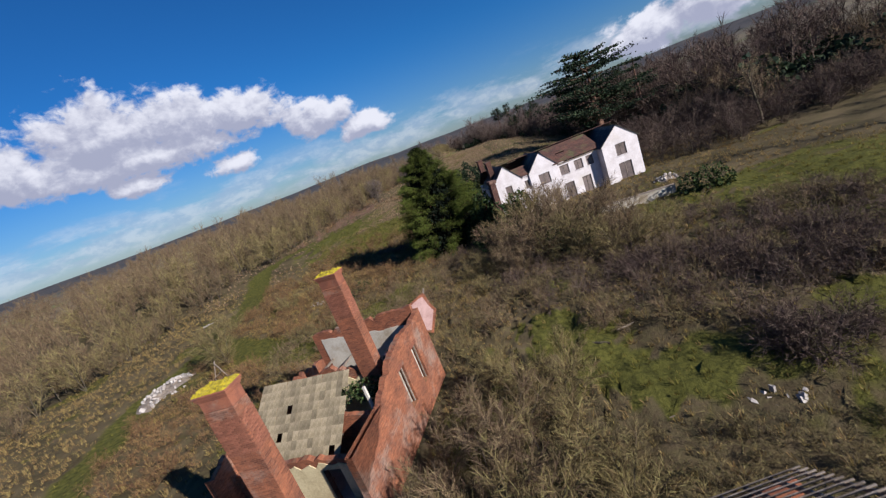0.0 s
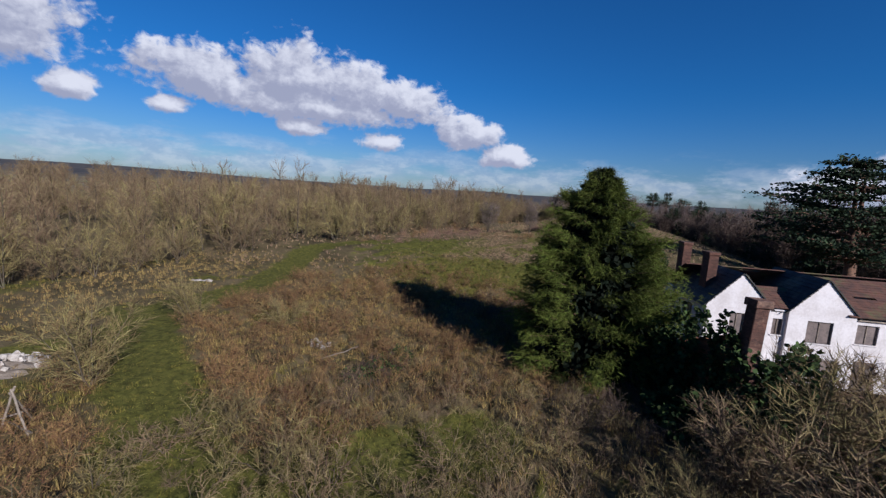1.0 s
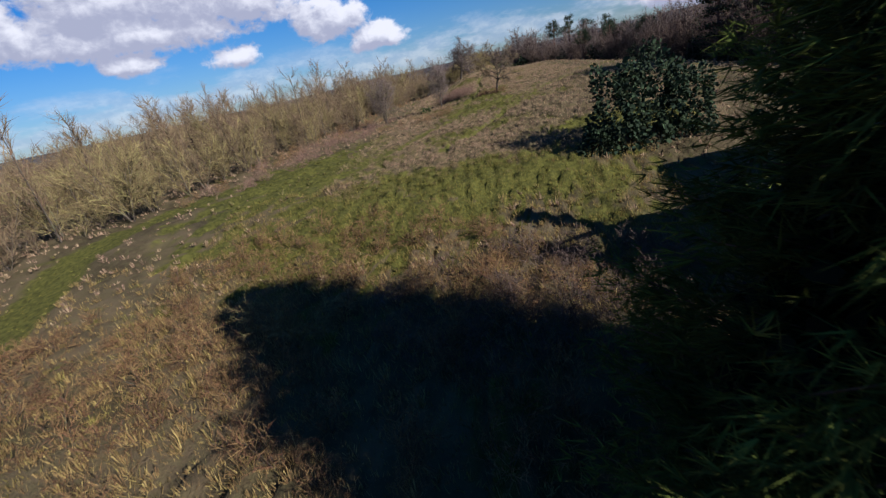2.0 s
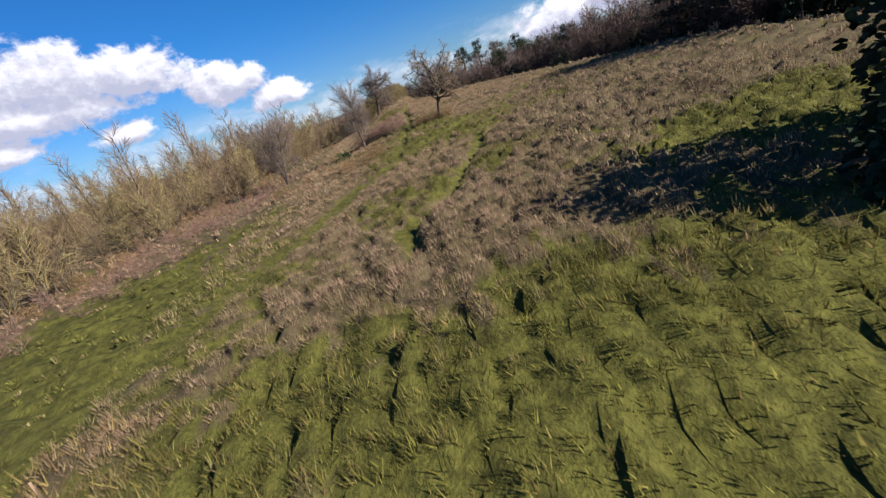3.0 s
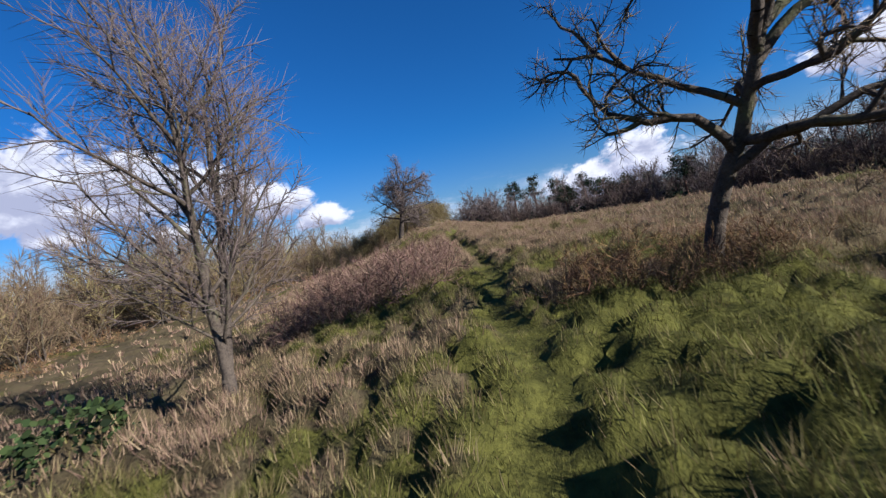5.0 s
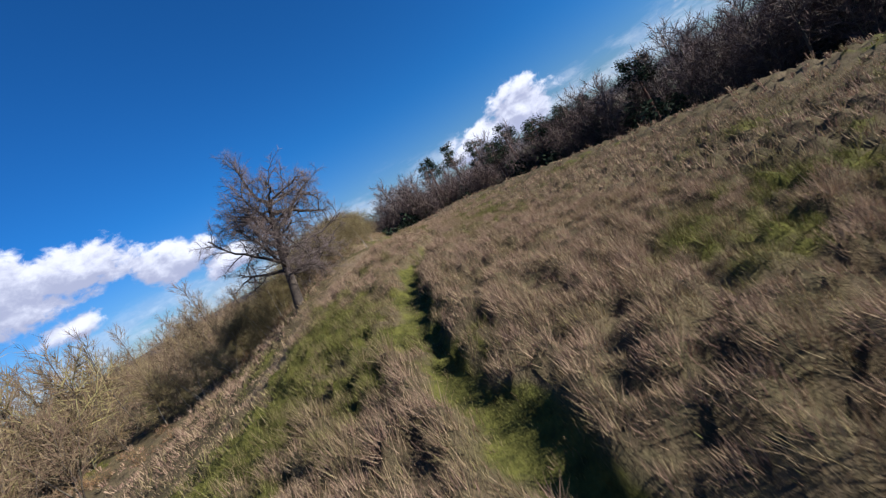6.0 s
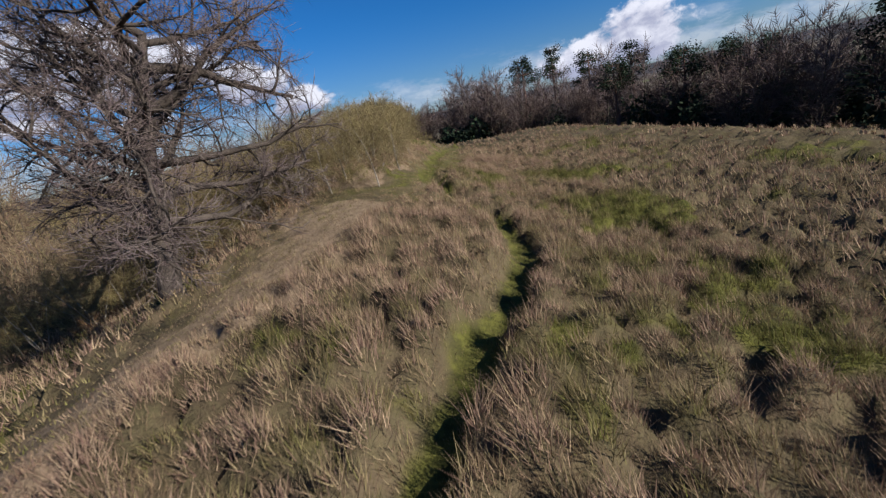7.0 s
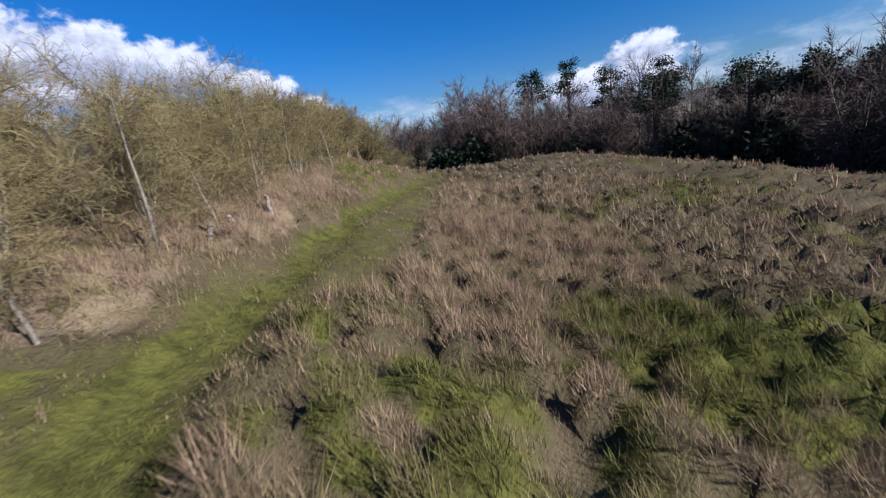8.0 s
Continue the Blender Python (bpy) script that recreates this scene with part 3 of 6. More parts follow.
def lie(x, y):
    """Ground height with its small unevenness: tussock mounds, sunken ways and ruts."""
    near = 1 - smooth01((np.hypot(x + 12, (y - 120) * 0.75) - 95) / 40)
    soft = track_mask(x, y)
    h = ground_height(x, y) + near * (1 - 0.8 * soft) * ((0.46 + 0.10 * smooth01((y - 150) / 20)) * tussock_mounds(x, y)[0] + 0.12 * waves(x, y, 22, 11, 2))
    return h - 0.19 * rut_mask(x, y) - 0.06 * soft * near - 0.24 * (1 - smooth01((line_distance(x, y, TRACKS[3][0]) - 0.3) / 0.4)) * smooth01((y - 148) / 15) * near


def far_hills(x, y):
    d = np.hypot(x, y - 100)
    k = smooth01((d - 900) / 1900)
    return k * (34 + 14 * waves(x, y, 31, 2600, 3))


def axis_steps(bands, reach):
    """Even steps inside bands (from, to, step), then ever longer ones out to the reach."""
    mid = np.concatenate([np.arange(a, b - step * 0.3, step) for a, b, step in bands] + [[bands[-1][1]]])
    out, s, p = [], 0.6, 0.0
    while p < reach:
        s *= 1.14
        p += s
        out.append(p)
    out = np.array(out)
    return np.concatenate([mid[0] - out[::-1], mid, mid[-1] + out])


def build_ground():
    gx = axis_steps([(-44, -25, 0.7), (-25, 3, 0.26), (3, 22, 0.6)], 4300)
    gy = axis_steps([(4, 94, 0.75), (94, 214, 0.25), (214, 228, 0.6)], 4300)
    x, y = np.meshgrid(gx, gy)
    z = lie(x, y) + far_hills(x, y)
    v = np.stack([x, y, z], -1).reshape(-1, 3)
    n, k = len(gx), len(gy)
    i = (np.arange(k - 1)[:, None] * n + np.arange(n - 1)[None]).ravel()
    f = np.stack([i, i + 1, i + n + 1, i + n], 1)
    m = bpy.data.materials.new("rough_meadow")
    m.use_nodes = True
    w = Nodes(m.node_tree)
    bsdf = m.node_tree.nodes["Principled BSDF"]
    where = w.add("ShaderNodeTexCoord").outputs["Object"]
    tone = w.add("ShaderNodeAttribute", attribute_name="tone").outputs["Fac"]
    a, b, c = w.noise(where, 0.22, 5.0, 0.6), w.noise(where, 2.6, 5.0, 0.7), w.noise(where, 0.012, 6.0, 0.6)
    straw = w.mix(w.span(a, 0.35, 0.65), (0.056, 0.041, 0.022, 1), (0.122, 0.088, 0.050, 1))
    straw = w.mix(w.span(b, 0.35, 0.62), w.mix(0.6, straw, (0.100, 0.084, 0.038, 1)), straw)
    green = w.mix(w.span(b, 0.32, 0.66), (0.046, 0.045, 0.011, 1), (0.110, 0.104, 0.023, 1))
    near = w.mix(w.span(w.math("ADD", tone, w.math("MULTIPLY", w.math("SUBTRACT", b, 0.5), 0.5)), 0.2, 0.7), straw, green)
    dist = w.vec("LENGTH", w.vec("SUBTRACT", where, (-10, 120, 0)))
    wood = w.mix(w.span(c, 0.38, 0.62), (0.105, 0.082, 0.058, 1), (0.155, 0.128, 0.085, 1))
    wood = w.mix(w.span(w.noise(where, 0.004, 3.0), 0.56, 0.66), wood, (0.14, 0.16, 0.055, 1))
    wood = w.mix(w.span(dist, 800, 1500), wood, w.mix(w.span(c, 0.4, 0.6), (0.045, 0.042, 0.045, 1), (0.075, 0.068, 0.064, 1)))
    litter = w.mix(w.span(b, 0.3, 0.7), (0.145, 0.101, 0.062, 1), (0.255, 0.182, 0.112, 1))
    near = w.mix(w.span(tone, -0.1, -0.9), near, litter)
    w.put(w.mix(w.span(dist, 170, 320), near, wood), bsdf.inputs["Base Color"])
    bsdf.inputs["Roughness"].default_value = 0.95
    bsdf.inputs["Specular IOR Level"].default_value = 0.1
    bump = w.add("ShaderNodeBump")
    bump.inputs["Strength"].default_value, bump.inputs["Distance"].default_value = 0.8, 0.12
    w.put(w.noise(where, 7.0, 5.0, 0.7), bump.inputs["Height"])
    w.put(bump.outputs[0], bsdf.inputs["Normal"])
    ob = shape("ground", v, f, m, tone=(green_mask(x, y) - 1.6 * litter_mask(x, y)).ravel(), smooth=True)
    tagged(ob, "rough winter meadow with straw-coloured tussocks and trodden green ways", "ground", kind="structure")


build_ground()


def tussocks(name, label, x0, x1, y0, y1, gap, seed, blades=40, size=(0.28, 0.55), keep=None, wide=0.012, mat=GRASS):
    """Mop-headed grass tussocks: fine blades that rise and splay from one root."""
    rng = np.random.RandomState(seed)
    gx, gy = np.meshgrid(np.arange(x0, x1, gap), np.arange(y0, y1, gap))
    x, y = gx.ravel() + rng.uniform(-0.55, 0.55, gx.size) * gap, gy.ravel() + rng.uniform(-0.55, 0.55, gx.size) * gap
    ok = rng.uniform(0, 1, len(x)) > 0.85 * rut_mask(x, y)
    if keep is not None:
        ok &= keep(x, y)
    x, y = x[ok], y[ok]
    g, t, n = green_mask(x, y), track_mask(x, y), int(ok.sum())
    z = lie(x, y)
    tall = rng.uniform(*size, n) * (1 - 0.42 * g) * (1 - 0.72 * t) * (0.85 + 0.3 * waves(x, y, 41, 7, 3)) * np.where(rng.uniform(0, 1, n) < 0.2, 0.55, 1.0)
    rad = np.maximum(tall * rng.uniform(0.6, 1.0, n), 0.12) * (1 + 0.5 * g)
    phi = rng.uniform(0, 2 * np.pi, (n, blades))
    lean = np.sqrt(rng.uniform(0, 1, (n, blades))) * 1.42
    long = rng.uniform(0.7, 1.12, (n, blades))
    out = np.sin(lean) * rad[:, None] * long
    root = 0.32 * out + rng.uniform(0, 0.05, (n, blades))
    bx, by = x[:, None] + np.cos(phi) * root, y[:, None] + np.sin(phi) * root
    tx = x[:, None] + np.cos(phi) * out - 0.20 * tall[:, None] * np.cos(lean)
    ty = y[:, None] + np.sin(phi) * out + 0.10 * tall[:, None] * np.cos(lean)
    tz = z[:, None] + (0.06 + np.cos(lean)) * tall[:, None] * long
    zz = np.broadcast_to(z[:, None] - 0.05, bx.shape)
    wd = wide * rng.uniform(0.6, 1.6, (n, blades))
    turn = phi + rng.uniform(-1.3, 1.3, (n, blades))
    sx, sy = -np.sin(turn) * wd, np.cos(turn) * wd
    frayed = rng.uniform(0, 1, (n, blades)) < 0.25
    low, high = np.where(frayed, 0.0, 1.0), np.where(frayed, 1.0, 0.0)
    one = np.stack([np.where(frayed, bx, tx), np.where(frayed, by, ty), np.where(frayed, zz, tz)], -1)
    two = np.stack([np.where(frayed, tx, bx) + sx, np.where(frayed, ty, by) + sy, np.where(frayed, tz, zz)], -1)
    three = np.stack([np.where(frayed, tx, bx) - sx, np.where(frayed, ty, by) - sy, np.where(frayed, tz, zz)], -1)
    v = np.stack([one, two, three], 2).reshape(-1, 3)
    f = np.arange(n * blades * 3).reshape(-1, 3)
    own = rng.normal(0, 0.13, (n, 1))
    tone = np.repeat(np.clip(g[:, None] * 1.1 + own + rng.normal(0, 0.12, (n, blades)), 0, 1).ravel(), 3)
    ob = shape(name, v, f, mat, tone=tone)
    tagged(ob, label, "grass", kind="stuff")


SPUR = [(-20, 90), (-18, 106), (-16, 122), (-14, 150), (-12, 172), (-9, 205)]


def by_spur(x, y):
    return line_distance(x, y, SPUR) < 8 + 0.5 * waves(x, y, 51, 5, 2)


def in_field(x, y):
    return (x > -30) & (x < 6) & (y > 91) & (y < 222)


def grass_coat(name, label, x0, x1, y0, y1, per_metre, seed, keep, size=(0.16, 0.42), wide=0.007, mat=GRASS):
    """Fine single blades all over the mounds, combed down their sides, longest on the crowns."""
    rng = np.random.RandomState(seed)
    n = int((x1 - x0) * (y1 - y0) * per_metre)
    x, y = rng.uniform(x0, x1, n), rng.uniform(y0, y1, n)
    ok = keep(x, y)
    x, y = x[ok], y[ok]
    g, t, ru = green_mask(x, y), track_mask(x, y), rut_mask(x, y)
    ok = rng.uniform(0, 1, len(x)) > 0.8 * ru
    x, y, g, t = x[ok], y[ok], g[ok], t[ok]
    rise, own = tussock_mounds(x, y)
    ok = rng.uniform(0, 1, len(x)) > 0.4 * (1 - smooth01(rise / 0.25)) * (1 - t)
    x, y, g, t, rise, own = x[ok], y[ok], g[ok], t[ok], rise[ok], own[ok]
    n = len(x)
    z = lie(x, y)
    sx = tussock_mounds(x + 0.05, y)[0] - rise
    sy = tussock_mounds(x, y + 0.05)[0] - rise
    k = 1 / (np.hypot(sx, sy) + 0.06)
    long = rng.uniform(*size, n) * (0.36 + 0.82 * rise) * (1 + 0.35 * smooth01((y - 140) / 20)) * (1 - 0.2 * g) * (1 - 0.7 * t) * (0.85 + 0.35 * waves(x, y, 41, 7, 3))
    lx = -sx * k * 0.6 - 0.16 + rng.normal(0, 0.38, n)
    ly = -sy * k * 0.6 + 0.08 + rng.normal(0, 0.38, n)
    up = 1.0 / np.sqrt(1 + lx * lx + ly * ly)
    tip = np.stack([x + lx * up * long, y + ly * up * long, z + up * long], -1)
    a = rng.uniform(0, np.pi, n)
    wd = wide * rng.uniform(0.6, 1.5, n)
    side = np.stack([np.cos(a) * wd, np.sin(a) * wd, np.zeros(n)], -1)
    root = np.stack([x, y, z - 0.03], -1)
    v = np.stack([root - side, root + side, tip], 1).reshape(-1, 3)
    tone = np.repeat(np.clip(g * 0.92 + 0.55 * (own - 0.5) + 0.34 * (1 - rise) + rng.normal(0, 0.17, n), 0, 1), 3)
    ob = shape(name, v, np.arange(n * 3).reshape(-1, 3), mat, tone=tone)
    tagged(ob, label, "grass", kind="stuff")


grass_coat("meadow_grass", "straw-coloured and green tussocks of rough meadow grass", -30, 4, 88, 213, 370, 1, by_spur, wide=0.0058)
grass_coat("meadow_grass", "tall dry grass standing along the spur's path", -22, -1, 156, 208, 220, 6, lambda x, y: (line_distance(x, y, SPUR) < 7) & (way_masks(x, y)[0] < 0.4), (0.2, 0.46), 0.0048)
grass_coat("meadow_grass", "straw-coloured dry grass over the wider field", -30, 6, 91, 222, 75, 2, lambda x, y: ~by_spur(x, y) & in_field(x, y), (0.2, 0.5), 0.014)
tussocks("meadow_grass", "thin dry grass over the wide far field", -62, 44, 78, 250, 1.15, 3, 18, size=(0.3, 0.55), wide=0.03, keep=lambda x, y: ~by_spur(x, y) & ~in_field(x, y))
tussocks("garden_grass", "matted dead grass round the ruins", -66, 40, 6, 84, 0.75, 4, 20, size=(0.3, 0.7), wide=0.016, mat=GRASS_GOLD)
grass_coat("garden_grass", "dead golden grass on the slope below the cypress", -36, -3, 36, 92, 65, 5, lambda x, y: x > -99, (0.25, 0.6), 0.014, GRASS_GOLD)



# ---- the roofless brick cottage ----
RUIN = pose(-9.4, 25.9, -1.1, 0, 0, -11.6)


def broken_wall(name, mat, parent, along, a, b, c0, c1, base, top, seed, rough=0.25, holes=(), step=0.28, label=""):
    """A wall with a ragged top. along: 'x' or 'y'; from a to b, between c0 and c1 across. top: function of the place along it.
    holes: (from, to, sill, head)."""
    rng = random.Random(seed)
    bm = bmesh.new()
    cuts = sorted({a, b, *(h[0] for h in holes), *(h[1] for h in holes)})
    stops = []
    for s, e in zip(cuts[:-1], cuts[1:]):
        n = max(1, round((e - s) / step))
        stops += [s + (e - s) * i / n for i in range(n)]
    stops.append(b)
    tops = [top(s) - abs(rng.gauss(0, rough)) for s in stops]
    rows = sorted({base, *(h[2] for h in holes), *(h[3] for h in holes)})
    grid = {}

    def corner(i, r, side):
        key = (i, r, side)
        if key not in grid:
            z = tops[i] if r == len(rows) else rows[r]
            c = (c0, c1)[side]
            grid[key] = bm.verts.new((stops[i], c, z) if along == "x" else (c, stops[i], z))
        return grid[key]

    def solid(i, r):
        if not (0 <= i < len(stops) - 1 and 0 <= r < len(rows)):
            return False
        m = (stops[i] + stops[i + 1]) / 2
        z = rows[r] + 0.01
        return not any(h[0] < m < h[1] and h[2] < z < h[3] for h in holes)
    for i in range(len(stops) - 1):
        for r in range(len(rows)):
            if not solid(i, r):
                continue
            for side in (0, 1):
                bm.faces.new([corner(*k, side) for k in ((i, r), (i + 1, r), (i + 1, r + 1), (i, r + 1))])
            for di, dr, k1, k2 in ((-1, 0, (i, r), (i, r + 1)), (1, 0, (i + 1, r), (i + 1, r + 1)), (0, -1, (i, r), (i + 1, r)), (0, 1, (i, r + 1), (i + 1, r + 1))):
                if not solid(i + di, r + dr):
                    bm.faces.new([corner(*k1, 0), corner(*k2, 0), corner(*k2, 1), corner(*k1, 1)])
    return part(name, bm, mat, parent, label)


def chimney(m, height, wide, deep, label, group):
    """A brick stack with an oversailing cap, lichen on top."""
    c = thing("chimney_stack", label, "chimney", m, group)
    block("shaft", BRICK_WALL, c, -wide / 2, wide / 2, -deep / 2, deep / 2, 0, height - 0.9, 0.03)
    block("neck", BRICK, c, -wide / 2 + 0.02, wide / 2 - 0.02, -deep / 2 + 0.02, deep / 2 - 0.02, height - 0.9, height - 0.45, 0.02)
    for i in range(3):
        o = 0.01 + 0.035 * i
        block("oversail", BRICK, c, -wide / 2 - o, wide / 2 + o, -deep / 2 - o, deep / 2 + o, height - 0.45 + i * 0.09, height - 0.365 + i * 0.09, 0.012)
    rng = random.Random(int(height * 100))
    bm = bmesh.new()
    bmesh.ops.create_grid(bm, x_segments=14, y_segments=10, size=0.5)
    for v in bm.verts:
        edge = max(abs(v.co.x), abs(v.co.y)) > 0.49
        v.co = Vector((v.co.x * (wide + 0.14), v.co.y * (deep + 0.14), height - 0.19 + (0.0 if edge else rng.uniform(0.0, 0.13))))
    part("lichen_cap", bm, LICHEN, c, "bright yellow lichen crust")
    return c


def ruin():
    r = thing("ruined_cottage", "roofless red brick cottage with broken plastered inner walls", "ruin", RUIN)
    broken_wall("east_wall", BRICK_WALL, r, "y", -6.4, 4.4, 1.55, 1.9, 0, lambda s: 5.0 + 0.10 * math.sin(s * 1.7) - 0.52 * max(0, -s - 0.8), 1, 0.09,
                holes=((-0.7, 0.05, 1.5, 3.8), (1.5, 2.25, 1.5, 3.8)))
    broken_wall("north_wall", BRICK_WALL, r, "x", -6.2, 1.55, 4.1, 4.4, 0, lambda s: 5.35 + 0.05 * s - (0.3 if any(abs(s - c) < 0.18 for c in (-4.6, -2.9, -1.3)) else 0.0), 2, 0.05)
    broken_wall("west_wall", BRICK_WALL, r, "y", -6.4, 4.4, -6.5, -6.2, 0, lambda s: 3.5 + 0.3 * math.sin(s), 3, 0.2)
    broken_wall("cross_wall", BRICK_WALL, r, "x", -6.2, 1.55, -0.2, 0.1, 0, lambda s: 3.6 + 1.1 * (1 - abs(s + 2.3) / 4.0), 4, 0.12, holes=((-5.2, -4.3, 0.2, 2.2),))
    broken_wall("cross_wall", BRICK_WALL, r, "x", -6.2, 1.55, -2.9, -2.6, 0, lambda s: 3.5 - 0.10 * abs(s + 2.0), 5, 0.10)
    broken_wall("south_wall", BRICK_WALL, r, "x", -6.2, 1.55, -6.5, -6.2, 0, lambda s: 1.3 - 0.1 * abs(s + 1.5), 6, 0.2)
    # plaster on the inner faces
    broken_wall("plaster", PLASTER, r, "x", -5.6, 1.3, 4.06, 4.1, 0.4, lambda s: 4.3 - 0.05 * s, 7, 0.08)
    broken_wall("plaster", PLASTER, r, "x", -5.8, 1.3, 0.1, 0.14, 0.3, lambda s: 3.3 + 0.9 * (1 - abs(s + 2.3) / 4.0), 8, 0.1)
    broken_wall("plaster", PLASTER, r, "x", -6.1, 1.3, -2.6, -2.56, 0.3, lambda s: 3.2 - 0.1 * abs(s + 2.0), 10, 0.1)
    broken_wall("plaster", PLASTER, r, "y", -6.2, 4.0, 1.51, 1.55, 0.3, lambda s: 4.3 - 0.5 * max(0, -s - 0.8), 11, 0.15)
    cream = material("cream_limewash", (0.60, 0.50, 0.30), (0.40, 0.31, 0.18), 0.9, 0.9, 0.3, 9, stain=(0.27, 0.20, 0.12))
    broken_wall("cross_wall", BRICK_WALL, r, "x", -6.2, 1.55, -5.3, -5.0, 0, lambda s: 3.1 - 0.1 * abs(s + 1.5), 21, 0.10, holes=((-0.9, 0.1, 0.2, 2.4),))
    broken_wall("limewash", cream, r, "x", -5.4, 1.3, -5.34, -5.3, 0.3, lambda s: 2.9 - 0.1 * abs(s + 1.5), 22, 0.16, holes=((-0.9, 0.1, 0.3, 2.4),), label="flaking cream limewash")
    broken_wall("limewash", cream, r, "x", -5.6, 1.2, -0.24, -0.2, 0.3, lambda s: 3.3 + 0.9 * (1 - abs(s + 2.3) / 4.0), 23, 0.2, label="flaking cream limewash")
    # old roof slope left between the cross walls, mossy: single tiles on one mesh
    rng = random.Random(5)
    bm = bmesh.new()
    box(bm, 0, 0.33, 0, 0.46, 0, 0.022)
    me = bpy.data.meshes.new("tile")
    bm.to_mesh(me)
    bm.free()
    me.materials.append(TILE_OLD)
    for i in range(10):
        for j in range(17):
            if rng.random() < 0.02:
                continue
            ob = new("tile", me)
            ob.parent = r
            ob.matrix_basis = pose(-6.1 + j * 0.34, -4.9 + i * 0.36, 2.2 + i * 0.27 + rng.uniform(0, 0.01), 37 + rng.uniform(-2, 2), rng.uniform(-1.5, 1.5), rng.uniform(-2, 2))
    for k in range(4):
        block("roof_batten", WOOD_GREY, r, -6.1, -0.4, -4.7 + k * 0.95, -4.63 + k * 0.95, 2.15 + k * 0.71, 2.21 + k * 0.71, 0.005)
    for x0, y0, t0 in ((0.95, 0.25, 4.5), (0.75, -2.45, 4.4), (-5.6, 0.2, 3.9)):
        block("post", material("pale_painted_timber", (0.62, 0.56, 0.48), (0.45, 0.38, 0.32), 3, 0.8, 0.2, 20), r, x0, x0 + 0.14, y0, y0 + 0.14, 0.2, t0, 0.01)
    for i in range(5):
        bm = bmesh.new()
        box(bm, -5.4 + i * 1.5, -5.32 + i * 1.5, 0.2, 4.1, 2.9, 3.05)
        part("ceiling_joist", bm, WOOD_GREY, r)
    for s in (-0.7, 1.5):
        for k in (0.0, 0.67):
            block("window_frame", WOOD_GREY, r, 1.68, 1.76, s + k, s + k + 0.08, 1.5, 3.8, 0.01)
        block("lintel", BRICK, r, 1.53, 1.93, s - 0.1, s + 0.85, 3.8, 4.02, 0.015)
    broken_wall("inner_floor", PLASTER, r, "x", -6.1, 1.5, -6.1, 4.0, 0.0, lambda s: 0.25, 12, 0.05)
    chimney(RUIN @ pose(0.05, 0.0, 3.2, 0, 0, 0), 6.85, 1.15, 0.72, "tall red brick chimney stack with yellow lichen on its cap", "cottage chimneys")
    chimney(RUIN @ pose(-0.15, -8.3, 0.0, 0, 0, 8), 9.3, 1.25, 0.8, "red brick chimney stack at the cottage's end with a lichened cap", "cottage chimneys")
    # the far gable, cracked and leaning
    g = thing("broken_gable", "leaning broken piece of plastered brick gable", "ruin", RUIN @ pose(-1.7, 10.0, 0.7, -30, 18, 8))
    prism("wall_piece", BRICK_WALL, g, [(-1.5, 0), (1.3, 0), (1.45, 1.9), (1.0, 2.3), (0.35, 3.2), (0.0, 2.95), (-0.6, 2.4), (-1.5, 1.6)], 0.0, 0.3)
    prism("plaster", material("pink_plaster", (0.46, 0.30, 0.27), (0.33, 0.20, 0.18), 1.2, 0.9, 0.2, 9), g, [(-1.35, 0.2), (1.15, 0.2), (1.25, 1.8), (0.85, 2.15), (0.3, 2.85), (0.0, 2.7), (-0.6, 2.15), (-1.3, 1.45)], -0.035, 0.0)
    block("beam", WOOD_GREY, g, 0.3, 0.42, 0.05, 0.17, 2.6, 3.6, 0.01)


ruin()


# ---- the white house ----
HOUSE = pose(0.98, 66.1, -2.2, 0, 0, 11.5)


def wall_with_holes(name, mat, parent, x0, x1, y0, y1, z0, z1, holes, roof=None, axis="x"):
    """A wall along x with openings (x0, x1, z0, z1) cut right through; roof: apex (x, z) of a gable on top of it."""
    bm = bmesh.new()
    xs = sorted({x0, x1, *(h[0] for h in holes), *(h[1] for h in holes)})
    zs = sorted({z0, z1, *(h[2] for h in holes), *(h[3] for h in holes)})

    def turn(p):
        return Vector((p[1], p[0], p[2])) if axis == "y" else Vector(p)

    def cell(a, b, c, d):
        bmesh.ops.create_cube(bm, size=1.0, matrix=Matrix())
        bm.verts.ensure_lookup_table()
        for v in bm.verts[-8:]:
            v.co = turn((a + (v.co.x + 0.5) * (b - a), y0 + (v.co.y + 0.5) * (y1 - y0), c + (v.co.z + 0.5) * (d - c)))
    for a, b in zip(xs[:-1], xs[1:]):
        for c, d in zip(zs[:-1], zs[1:]):
            if not any(h[0] <= (a + b) / 2 <= h[1] and h[2] <= (c + d) / 2 <= h[3] for h in holes):
                cell(a, b, c, d)
    bmesh.ops.remove_doubles(bm, verts=bm.verts, dist=1e-4)
    bm.verts.index_update()
    seen = {}
    for f in bm.faces:
        seen.setdefault(tuple(sorted(v.index for v in f.verts)), []).append(f)
    bmesh.ops.delete(bm, geom=[f for fs in seen.values() if len(fs) > 1 for f in fs], context="FACES_ONLY")
    if roof:
        low = [bm.verts.new(turn(p)) for p in ((x0, y0, z1), (x1, y0, z1), (roof[0], y0, roof[1]))]
        high = [bm.verts.new(turn(p)) for p in ((x0, y1, z1), (x1, y1, z1), (roof[0], y1, roof[1]))]
        bm.faces.new(low)
        bm.faces.new(high[::-1])
        for i in range(3):
            bm.faces.new((low[i], high[i], high[(i + 1) % 3], low[(i + 1) % 3]))
    return part(name, bm, mat, parent)


